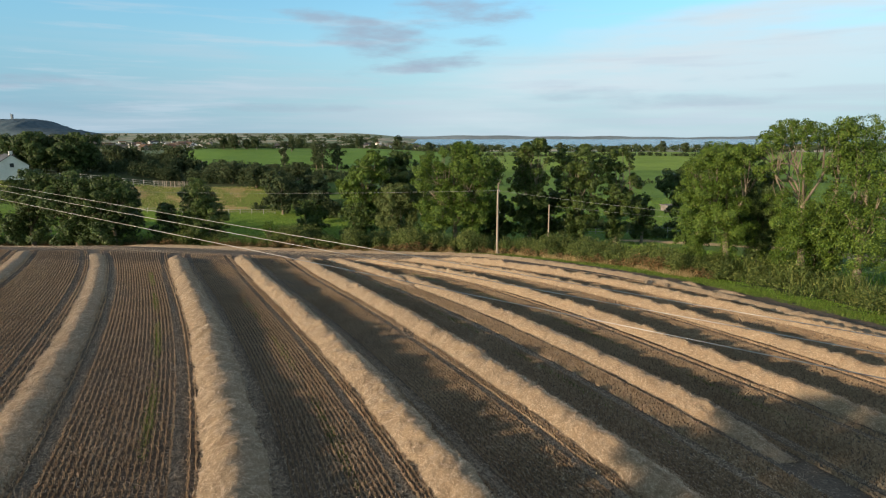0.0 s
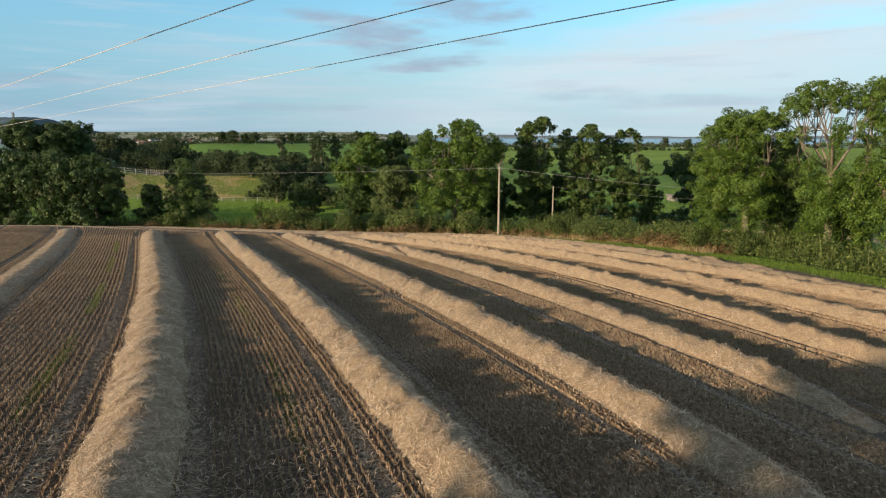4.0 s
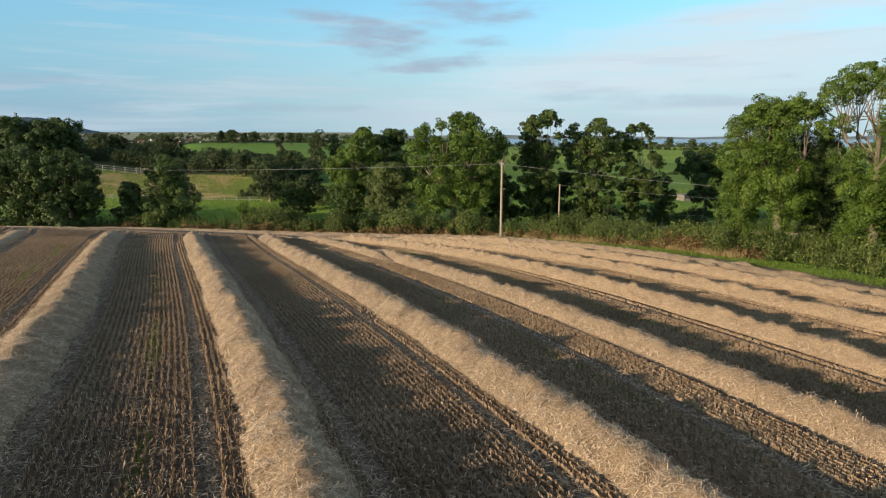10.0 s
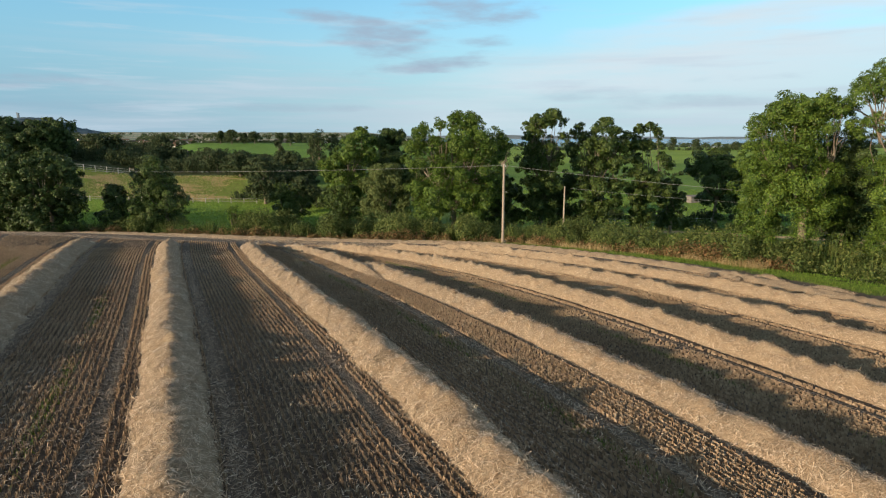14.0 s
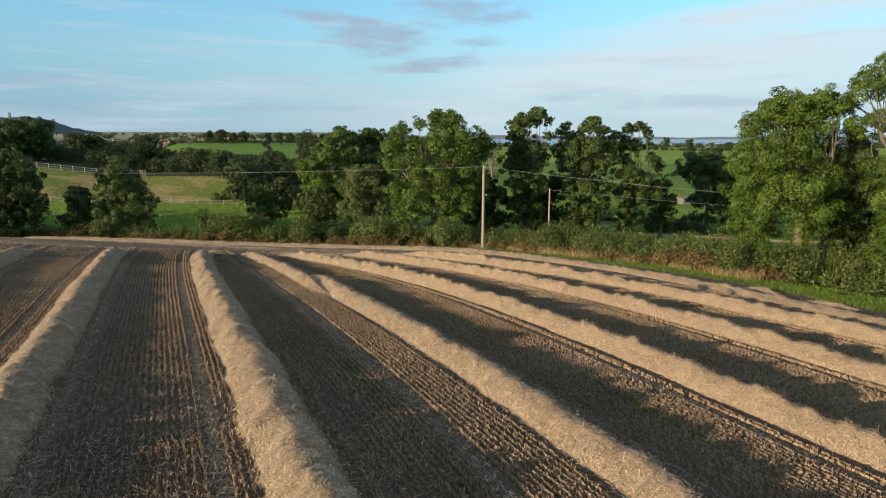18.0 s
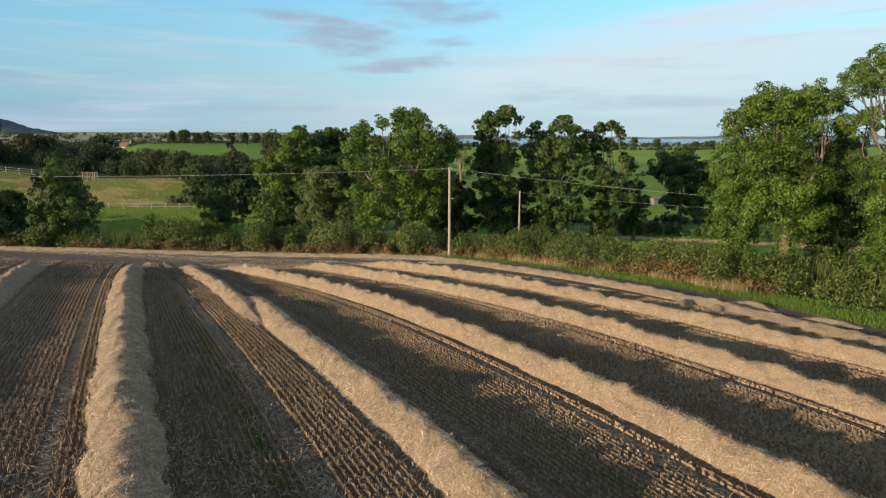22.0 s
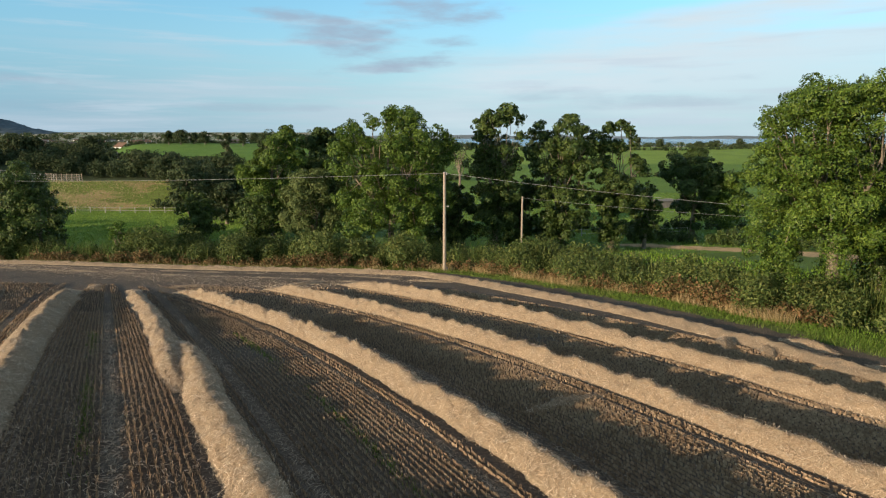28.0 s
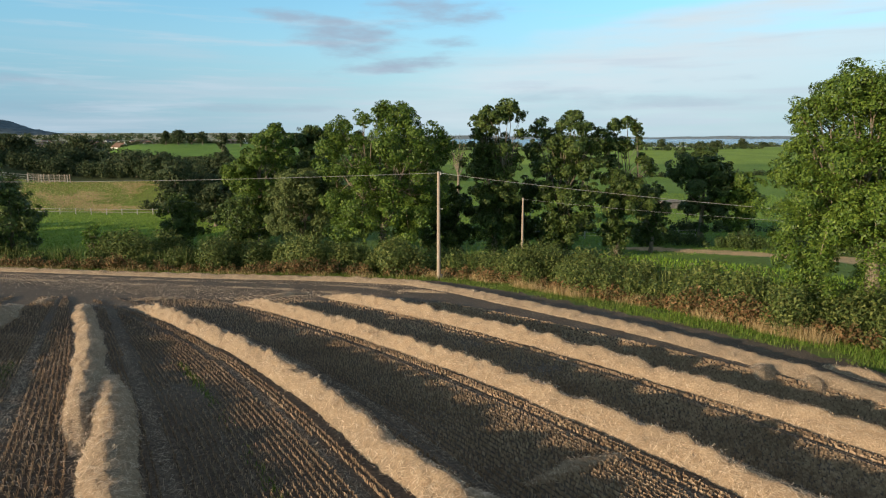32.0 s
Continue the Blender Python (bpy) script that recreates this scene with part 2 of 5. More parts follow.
M_HEDGE = island("bramble_leaf", [(0.0, (0.05, 0.078, 0.02)), (0.55, (0.115, 0.16, 0.038)), (1.0, (0.24, 0.26, 0.075))], 0.6, 0.22, (0.25, 0.35, 0.65, (0.65, 0.7, 0.7)))
M_DOCK = island("dock_and_dry_weeds", [(0.0, (0.07, 0.09, 0.03)), (0.4, (0.14, 0.12, 0.045)), (0.7, (0.2, 0.11, 0.05)), (1.0, (0.32, 0.2, 0.1))], 0.8, 0.2)
M_DRYGRASS = island("dry_grass", [(0.0, (0.25, 0.19, 0.08)), (0.6, (0.48, 0.36, 0.18)), (1.0, (0.6, 0.48, 0.28))], 0.8, 0.3)
M_GRASS = island("verge_grass", [(0.0, (0.07, 0.115, 0.02)), (0.6, (0.14, 0.215, 0.035)), (1.0, (0.26, 0.31, 0.08))], 0.6, 0.35)
# wooded hill tones shifted to blue-grey, with the distance haze painted in
M_HAZEHILL = speckled("haze_blue_hill", [(0.35, (0.06, 0.105, 0.135)), (0.65, (0.14, 0.19, 0.22))], 0.035, 0.006, 0.7)
M_FARTREE = island("far_tree_leaf", [(0.0, (0.03, 0.05, 0.02)), (0.6, (0.055, 0.08, 0.03)), (1.0, (0.09, 0.11, 0.045))], 0.7, 0.15)


def ground_build(nt, bsdf):
    a = nt.nodes.new("ShaderNodeAttribute")
    a.attribute_name = "tone"
    fine = ramp(nt, tex(nt, 1.4, 8, 0.7), [(0.25, (0.6, 0.62, 0.6)), (0.75, (1.25, 1.2, 1.2))])
    broad = ramp(nt, tex(nt, 0.06, 5), [(0.3, (0.75, 0.8, 0.75)), (0.7, (1.15, 1.1, 1.05))])
    c = mixc(nt, 1.0, mixc(nt, 1.0, a.outputs["Color"], fine, "MULTIPLY"), broad, "MULTIPLY")
    nt.links.new(c, bsdf.inputs["Base Color"])
    bump(nt, bsdf, tex(nt, 2.2, 8, 0.75), 0.9, 0.2)


M_GROUND = material("open_ground", ground_build, 0.95)


def water_build(nt, bsdf):
    bsdf.inputs["Base Color"].default_value = (0.16, 0.24, 0.3, 1)
    bsdf.inputs["Specular IOR Level"].default_value = 0.5
    bump(nt, bsdf, tex(nt, 0.05, 6, 0.7, stretch=(1, 3, 1)), 0.5, 2.0)


M_WATER = material("sea_water", water_build, 0.25)


# ---- helpers for building ----
def smooth(t):
    t = np.clip(t, 0, 1)
    return t * t * (3 - 2 * t)


def mesh_of(name, verts, faces, mat, soft=False):
    me = bpy.data.meshes.new(name)
    verts, faces = np.asarray(verts, np.float32), np.asarray(faces, np.int32)
    k = faces.shape[1]
    me.vertices.add(len(verts))
    me.vertices.foreach_set("co", verts.ravel())
    me.loops.add(faces.size)
    me.loops.foreach_set("vertex_index", faces.ravel())
    me.polygons.add(len(faces))
    me.polygons.foreach_set("loop_start", np.arange(0, faces.size, k, dtype=np.int32))
    if soft:
        me.polygons.foreach_set("use_smooth", np.ones(len(faces), bool))
    me.update(calc_edges=True)
    if mat:
        me.materials.append(mat)
    return me


def thing(name, place, label="", category="", group="", kind="", turn=0.0):
    ob = new(name)
    ob.matrix_basis = pose(*place, 0, 0, turn)
    return tagged(ob, label, category, group, kind)


def part(name, data, mat, parent, label=""):
    if isinstance(data, bmesh.types.BMesh):
        me = bpy.data.meshes.new(name)
        data.to_mesh(me)
        data.free()
    else:
        me = data
    if mat and not me.materials:
        me.materials.append(mat)
    ob = new(name, me)
    ob.parent = parent
    return tagged(ob, label)


def box(bm, x0, x1, y0, y1, z0, z1, bevel=0.0):
    r = bmesh.ops.create_cube(bm, size=1.0)
    vs = r["verts"]
    bmesh.ops.scale(bm, vec=(x1 - x0, y1 - y0, z1 - z0), verts=vs)
    bmesh.ops.translate(bm, vec=((x0 + x1) / 2, (y0 + y1) / 2, (z0 + z1) / 2), verts=vs)
    if bevel:
        es = list({e for v in vs for e in v.link_edges})
        bmesh.ops.bevel(bm, geom=es, offset=bevel, segments=1, affect="EDGES")
    return bm


def tube(points, radii, sides=7):
    """Verts and quads of a tapering tube along points."""
    P, V, F = [Vector(p) for p in points], [], []
    for i, (p, r) in enumerate(zip(P, radii)):
        d = (P[min(i + 1, len(P) - 1)] - P[max(i - 1, 0)]).normalized()
        a = d.orthogonal().normalized()
        b = d.cross(a)
        for k in range(sides):
            t = 2 * math.pi * k / sides
            V.append(p + r * (math.cos(t) * a + math.sin(t) * b))
    for i in range(len(P) - 1):
        for k in range(sides):
            q, n = i * sides + k, i * sides + (k + 1) % sides
            F.append((q, n, n + sides, q + sides))
    return V, F


def join_tubes(name, tubes, mat):
    V, F = [], []
    for v, f in tubes:
        o = len(V)
        V += v
        F += [tuple(i + o for i in q) for q in f]
    return mesh_of(name, np.array([tuple(v) for v in V]), np.array(F), mat, True)


def leaf_mesh(name, pts, outward, size, mat, rng, aspect=0.55, droop=0.25, spread=0.9):
    """One small pointed leaf or leaf spray at every point."""
    n = len(pts)
    nrm = outward + rng.normal(0, spread, (n, 3)) + np.array([0, 0, 0.35])
    nrm /= np.linalg.norm(nrm, axis=1)[:, None] + 1e-9
    a = np.cross(nrm, rng.normal(0, 1, (n, 3)))
    a /= np.linalg.norm(a, axis=1)[:, None] + 1e-9
    a[:, 2] -= droop * rng.random(n)
    b = np.cross(nrm, a)
    L = (size * rng.uniform(0.6, 1.35, n))[:, None]
    V = np.stack([pts - a * L * 0.5 - b * L * aspect * 0.5, pts - a * L * 0.4 + b * L * aspect * 0.5, pts + a * L * 0.6], 1).reshape(-1, 3)
    return mesh_of(name, V, np.arange(3 * n).reshape(n, 3), mat)


# ---- the lie of the land ----
EDGE = [(120, -150), (60, -24), (28.4, 39), (25.2, 46), (21.3, 55), (17.9, 60.8), (13.8, 67), (10.2, 73.6), (7.0, 78.6), (-1.5, 82.3), (-11, 84), (-22, 86.5), (-45, 91), (-75, 97), (-160, 114)]


def edge_gap(x, y):
    """Metres from the field's edge, negative inside the field."""
    x, y = np.asarray(x, float), np.asarray(y, float)
    best = np.full(x.shape, 1e9)
    side = np.ones(x.shape)
    for (ax, ay), (bx, by) in zip(EDGE[:-1], EDGE[1:]):
        ex, ey = bx - ax, by - ay
        t = np.clip(((x - ax) * ex + (y - ay) * ey) / (ex * ex + ey * ey), 0, 1)
        d = np.hypot(x - ax - t * ex, y - ay - t * ey)
        s = np.where((x - ax) * ey - (y - ay) * ex > 0, 1.0, -1.0)
        side = np.where(d < best, s, side)
        best = np.minimum(best, d)
    return best * side


def field_height(x, y):
    a = (-34 + 70 * smooth_clamp((np.asarray(x, float) + 34) / 70)) / 40
    b = (-32 + 96 * smooth_clamp((np.asarray(y, float) - 8) / 96)) / 40
    rim = 0.8 * smooth((-6 - np.asarray(x, float)) / 40) * smooth((np.asarray(y, float) - 48) / 36)
    crown = -0.0016 * np.minimum(np.abs(np.asarray(x, float) - 3), 13) ** 2 * smooth((68 - np.asarray(y, float)) / 30)
    return crown + rim + 4.3 - 1.758 * a - 3.195 * b - 0.314 * a * a + 1.131 * a * b - 0.992 * b * b - 0.323 * b ** 3


def smooth_clamp(t):
    """Follows t between 0 and 1 and levels out beyond."""
    return np.where(t < 0, 0.12 * np.tanh(t / 0.12), np.where(t > 1, 1 + 0.12 * np.tanh((t - 1) / 0.12), t))


VAL_Y = [-300, 40, 92, 105, 130, 150, 172, 230, 300, 380, 450, 560, 800, 1200, 1600, 5200]
VAL_L = [9, 1.5, -1.6, -2.6, -3.0, -2.5, 0.9, 0.6, -1.5, 3.0, 6.3, 0.0, -4, -5, -3, 38]
VAL_R = [6, -0.5, -2.2, -3.2, -4.0, -4.3, -4.2, -2.5, 1.0, 4.2, 3.6, -1.5, -5, -7.2, -12, -30]


def valley_height(x, y):
    w = smooth((np.asarray(x, float) / np.maximum(y, 150) * 150 + 22) / 26)
    z = np.interp(y, VAL_Y, VAL_L) * (1 - w) + np.interp(y, VAL_Y, VAL_R) * w
    z = z + 3.0 * smooth((-72 - x) / 30) * smooth((y - 80) / 60) * smooth((320 - y) / 80)
    z = z - 9 * smooth((-168 - x * 450 / np.maximum(y, 300)) / 40) * smooth((y - 270) / 80) * smooth((760 - y) / 140)
    return z + 0.35 * np.sin(x * 0.07 + 1.0) * np.sin(y * 0.055)


def land(x, y):
    g = edge_gap(x, y)
    w = smooth((g - 5.0) / 18.0)
    return field_height(x, y) * (1 - w) + valley_height(x, y) * w


def landz(x, y):
    return float(land(np.array([float(x)]), np.array([float(y)]))[0])


def steps(lo, hi, step, out_lo, out_hi, grow=1.16):
    a = list(np.arange(lo, hi + step / 2, step))
    s = step
    while a[-1] < out_hi:
        s *= grow
        a.append(a[-1] + s)
    s = step
    while a[0] > out_lo:
        s *= grow
        a.insert(0, a[0] - s)
    return np.array(a)


gx, gy = steps(-72, 60, 1.0, -5000, 5000, 1.1), steps(5, 180, 1.0, -1500, 4950, 1.06)
GX, GY = np.meshgrid(gx, gy)
GZ = land(GX, GY)
nx, ny = len(gx), len(gy)
idx = np.arange(nx * ny).reshape(ny, nx)
quads = np.stack([idx[:-1, :-1], idx[:-1, 1:], idx[1:, 1:], idx[1:, :-1]], -1).reshape(-1, 4)
ground_me = mesh_of("ground", np.stack([GX, GY, GZ], -1).reshape(-1, 3), quads, M_GROUND, True)
ground_me.materials.append(M_SOIL)


def far_build(nt, bsdf):
    c = nt.nodes.new("ShaderNodeTexCoord")
    v = nt.nodes.new("ShaderNodeTexVoronoi")
    v.inputs["Scale"].default_value = 0.006
    nt.links.new(c.outputs["Object"], v.inputs["Vector"])
    s = nt.nodes.new("ShaderNodeSeparateColor")
    nt.links.new(v.outputs["Color"], s.inputs[0])
    col = ramp(nt, s.outputs[0], [(0.0, (0.13, 0.19, 0.11)), (0.4, (0.18, 0.24, 0.14)), (0.55, (0.44, 0.38, 0.28)), (0.8, (0.54, 0.47, 0.36)), (1.0, (0.14, 0.19, 0.15))])
    n = ramp(nt, tex(nt, 0.02, 6), [(0.3, (0.6, 0.65, 0.6)), (0.7, (1.1, 1.1, 1.1))])
    nt.links.new(mixc(nt, 1.0, col, n, "MULTIPLY"), bsdf.inputs["Base Color"])


M_FAR = material("far_fields", far_build, 0.95)
ground_me.materials.append(M_FAR)
qc = np.stack([GX, GY], -1).reshape(-1, 2)[quads].mean(1)
slot = np.where((edge_gap(qc[:, 0], qc[:, 1]) < 0.2) & (qc[:, 1] > -60), 1, np.where((qc[:, 1] > 560) | (np.hypot(qc[:, 0], qc[:, 1]) > 700), 2, 0))
ground_me.polygons.foreach_set("material_index", slot.astype(np.int32))


def strip_gap(x, y):
    """Metres from the middle of the dry mown strip beyond the hedge."""
    line = np.interp(y, [60, 85, 93, 100, 106, 111], [70, 58, 53, 48, 42, 33])
    return np.where((y < 112) & (y > 58), np.abs(x - line) * 0.75, 99.0)


def ground_tone(x, y):
    """Base colour of the open grassland by plot, with tree shade put into the right meadow."""
    t = np.zeros(x.shape + (4,))
    t[...] = (0.1, 0.18, 0.035, 1)
    g = edge_gap(x, y)
    def put(mask, c):
        t[mask, :3] = c
    put((y > 300) & (x < 0), (0.13, 0.25, 0.035))
    # right meadow: near part darkened for tree shade, hill beyond raised for sun
    put((y > 100) & (x > 5), (0.13, 0.235, 0.035))
    put((y > 280) & (x > 5), (0.21, 0.325, 0.05))
    put((x < -14) & (y > 100) & (y < 149), (0.19, 0.31, 0.045))
    bank = (x < -38) & (y > 147) & (y < 176)
    put(bank, (0.2, 0.25, 0.06))
    put(bank & (x + 5 * np.sin(y * 0.5) + 3 * np.sin(y * 1.3) > -82) & (x + 5 * np.sin(y * 0.4 + 1) + 3 * np.sin(y * 1.1) < -52) & (np.sin(x * 0.21 + 0.5) + np.sin(y * 0.33 + x * 0.11) + 0.5 * np.sin(x * 0.7 + y * 0.5) > 0.25), (0.48, 0.36, 0.19))
    put((x < -44) & (y > 172) & (y < 260), (0.06, 0.085, 0.03))
    put((g > 0) & (g < 3.2), (0.14, 0.19, 0.045))
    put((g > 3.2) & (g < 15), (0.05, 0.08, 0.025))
    put((strip_gap(x, y) < 2.7 + 0.5 * np.sin(x * 0.7 + y)), (0.58, 0.43, 0.26))
    return t


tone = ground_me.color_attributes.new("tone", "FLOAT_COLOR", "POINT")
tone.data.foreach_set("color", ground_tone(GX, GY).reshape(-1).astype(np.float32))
ground = tagged(new("ground", ground_me), "rolling farmland with a stubble field, pasture and far fields", "ground", kind="structure")

wv = [(-900, 1180, -8.0), (5000, 1180, -8.0), (5000, 4980, -8.0), (-900, 4980, -8.0)]
tagged(new("water", mesh_of("water", wv, [(0, 1, 2, 3)], M_WATER)), "pale blue sea inlet behind the farmland", "water", kind="structure")

# far shore: a long low ridge
rx = np.linspace(-4900, 4900, 160)
rh = 12 + 4 * np.sin(rx * 0.0021 + 1) + 3 * np.sin(rx * 0.0063) + 2 * np.sin(rx * 0.017)
ridge = np.concatenate([np.stack([rx, 0 * rx + 4600, 0 * rx - 9], -1), np.stack([rx, 0 * rx + 4720, rh], -1), np.stack([rx, 0 * rx + 4900, 0 * rx - 9], -1)])
n = len(rx)
rf = [(r * n + i, r * n + i + 1, (r + 1) * n + i + 1, (r + 1) * n + i) for r in (0, 1) for i in range(n - 1)]
# pale blue-grey base colour takes the place of haze over the far hills
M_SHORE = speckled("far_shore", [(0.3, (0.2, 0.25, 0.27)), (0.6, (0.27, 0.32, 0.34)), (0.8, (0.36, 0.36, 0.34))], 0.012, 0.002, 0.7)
tagged(new("far_shore", mesh_of("far_shore", ridge, rf, M_SHORE, True)), "low hills on the far shore, coloured with blue haze", "hills", kind="structure")


# the far hill with its wooded top
hx, hy = np.meshgrid(np.arange(-3600, -1780, 11.0), np.linspace(3308, 3972, 26))
crest = np.interp(hx, [-3600, -2600, -2300, -2235, -2171, -2076, -1981, -1850], [94, 102, 106, 98, 70, 45, 27, 8])
fall = np.sqrt(np.clip(1 - ((hy - 3640) / 330.0) ** 2, 0, 1))
rh = np.random.default_rng(77)
hz = crest * fall + rh.uniform(0, 9, hx.shape) * fall * (0.3 + 0.7 * (np.sin(hx * 0.021) > -0.4)) - 4
hn = np.arange(hx.size).reshape(hx.shape)
hf = np.stack([hn[:-1, :-1], hn[:-1, 1:], hn[1:, 1:], hn[1:, :-1]], -1).reshape(-1, 4)
tagged(new("far_hill", mesh_of("far_hill", np.stack([hx, hy, hz], -1).reshape(-1, 3), hf, M_HAZEHILL)), "wooded hill on the far plain, coloured with blue haze", "hill", kind="structure")


# ---- straw windrows and stubble ----
# across the field: x at y = 40, then slope, bend and twist over 25 m; and the stretch of y in which the row lies
ROWS_OF_STRAW = [
    (-36.6, -12.5, -1.25, 0.0, 5, 70), (-29.4, -12.4, -1.25, 0.0, 5, 66), (-22.4, -12.2, -1.25, 0.0, 5, 64),
    (-16.15, -11.8, -0.23, 0.75, 5, 62), (-10.5, -11.15, 0.03, 0.46, 5, 64), (-4.95, -11.03, 0.22, 0.6, 12, 64),
    (0.8, -12.2, -1.43, 0.54, 17.5, 64.5), (6.98, -12.43, -3.25, -2.12, 5, 64), (14.03, -13.6, -4.51, -0.33, 5, 66), (20.6, -14.6, -4.6, 0.9, 5, 68.5)]


def row_x(i, y):
    a, b, c, d, _, _ = ROWS_OF_STRAW[i]
    u = (np.asarray(y, float) - 40) / 25
    v = np.clip(u, -1.1, 1.2)      # straight on beyond
    return a + b * u + c * v ** 2 + d * v ** 3


def wavy(v, seed, spans=(0.7, 1.7, 4.0), amps=(0.5, 0.35, 0.25)):
    r = np.random.default_rng(seed)
    return sum(a * np.sin(v * 6.283 / s * r.uniform(0.85, 1.15) + r.uniform(0, 6.3)) for s in spans for a in np.array(amps[:1]) * 0.6) + \
        sum(a * np.sin(v * 6.283 / s + r.uniform(0, 6.3)) for s, a in zip(spans, amps))


def blurred(a, along, across):
    """Random numbers on a grid, evened out along and across it."""
    for axis, k in ((0, along), (1, across)):
        w = np.hanning(2 * k + 3)[1:-1]
        a = np.apply_along_axis(lambda c: np.convolve(np.pad(c, k, mode="wrap"), w / w.sum(), "valid"), axis, a)
    return a / (a.std() + 1e-9)


def windrow(points, seed, width=0.7, height=0.5, dens=(1150, 210), worn=0.0):
    """A lumpy bank of straw along a line of points on the ground, with loose straws lying on it."""
    r = np.random.default_rng(seed)
    P = np.array(points, float)
    seg = np.hypot(*np.diff(P, axis=0).T)
    s = np.concatenate([[0], np.cumsum(seg)])
    v = np.arange(0, s[-1], 0.15)
    c = np.stack([np.interp(v, s, P[:, 0]), np.interp(v, s, P[:, 1])], -1)
    d = np.gradient(c, axis=0)
    d /= np.linalg.norm(d, axis=1)[:, None]
    nrm = np.stack([d[:, 1], -d[:, 0]], -1)
    c = c + nrm * (0.06 * wavy(v, seed, (3.1, 7.0, 15)))[:, None]
    H = height * (1 + 0.03 * wavy(v, seed + 1) + 0.05 * wavy(v, seed + 2, (2.2, 6, 14)))
    if worn:
        H = H * np.clip(0.5 + 0.9 * wavy(v, seed + 5, (3.5, 8, 19)) - worn, 0.02, 1.2)
    Wd = width * (1 + 0.07 * wavy(v, seed + 3))
    taper = np.clip(np.minimum(v, v[-1] - v) / min(3.2, v[-1] / 2.5), 0.06, 1) ** 0.8
    H, Wd = H * taper, Wd * (0.6 + 0.4 * taper)
    q = np.linspace(-1, 1, 15)
    prof = 1 - np.abs(q) ** 1.3
    prof[[0, -1]] = -0.12
    X = c[:, None, :] + nrm[:, None, :] * (q[None, :] * Wd[:, None])[..., None]
    n_v = (len(v), len(q))
    tuft = 0.055 * blurred(r.normal(0, 1, n_v), 2, 2) + 0.07 * blurred(r.normal(0, 1, n_v), 1, 1)
    Z = land(X[..., 0], X[..., 1]) + (prof + tuft * np.sqrt(np.clip(prof, 0, 1))) * H[:, None] + r.normal(0, 0.012, n_v) - 0.02
    X = X + r.normal(0, 0.02, X.shape)
    V = np.concatenate([X, Z[..., None]], -1)
    m, k = len(v), len(q)
    ix = np.arange(m * k).reshape(m, k)
    F = np.stack([ix[:-1, :-1], ix[:-1, 1:], ix[1:, 1:], ix[1:, :-1]], -1).reshape(-1, 4)
    mid = V[m // 2, k // 2].copy()
    ob = thing("straw_windrow", (mid[0], mid[1], landz(mid[0], mid[1])), "long lumpy windrow of golden straw lying on the stubble", "straw windrow", "straw windrows")
    org = np.array(ob.matrix_basis.translation)
    part("straw_bank", mesh_of("straw_bank", V.reshape(-1, 3) - org, F, M_WIND, True), None, ob)
    # loose straws
    near = np.clip((58 - c[:, 1]) / 40, 0, 1)
    want = (dens[1] + (dens[0] - dens[1]) * near) * 0.15
    cnt = r.poisson(want)
    ii = np.repeat(np.arange(m), cnt)
    ii = ii[ii < m - 1]
    jj = r.integers(0, k - 1, len(ii))
    f = r.random((len(ii), 2))
    p = V[ii, jj] * (1 - f[:, :1]) + V[np.minimum(ii + 1, m - 1), jj + 1] * f[:, :1]
    p[:, 2] += r.uniform(0.0, 0.045, len(ii)) + 0.006
    p[:, :2] += nrm[ii] * r.normal(0, 0.05, (len(ii), 1))
    sq = (q[jj] + q[jj + 1]) / 2
    up = np.concatenate([nrm[ii] * (sq * 0.9)[:, None], np.ones((len(ii), 1))], -1)
    part("loose_straw", straws(p - org, up, r, 0.18, 0.0078), None, ob, "pale loose straws")["kind"] = "stuff"
    return ob


def straws(p, up, r, length, width, mat=None):
    n = len(p)
    a = r.normal(0, 1, (n, 3))
    a -= up * (np.sum(a * up, 1) / np.sum(up * up, 1))[:, None] * np.where(r.random(n) < 0.06, 0.35, 0.86)[:, None]
    a /= np.linalg.norm(a, axis=1)[:, None]
    b = np.cross(up, a)
    b /= np.linalg.norm(b, axis=1)[:, None] + 1e-9
    L = (length * r.uniform(0.5, 1.3, n))[:, None]
    w = (width * r.uniform(0.7, 1.3, n))[:, None]
    V = np.stack([p - a * L / 2 - b * w * 0.7, p - a * L / 2 + b * w * 0.7, p + a * L / 2], 1)
    return mesh_of("loose_straw", V.reshape(-1, 3), np.arange(3 * n).reshape(n, 3), mat or M_STRAW)


for i, (_, _, _, _, y0, y1) in enumerate(ROWS_OF_STRAW):
    yy = np.arange(y0, y1, 1.0)
    xx = row_x(i, yy)
    keep = edge_gap(xx, yy) < -2.5
    if i == 6:      # this row was dropped in two runs that do not quite meet
        windrow(np.stack([xx + 0.05 + 0.25 * np.clip((yy - 43) / 6, 0, 1), yy], -1)[yy < 51.5], 20 + i * 7, 0.6)
        windrow(np.stack([xx - 0.1 - 0.35 * np.clip((53 - yy) / 5, 0, 1), yy], -1)[yy > 44], 24 + i * 7, 0.52, 0.42)
        continue
    windrow(np.stack([xx, yy], -1)[keep], 20 + i * 7, 0.9 if i == 3 else 0.76 if i < 6 else 0.46, height=0.2 if i < 3 else 0.5 if i == 3 else 0.54 if i < 7 else 0.56)


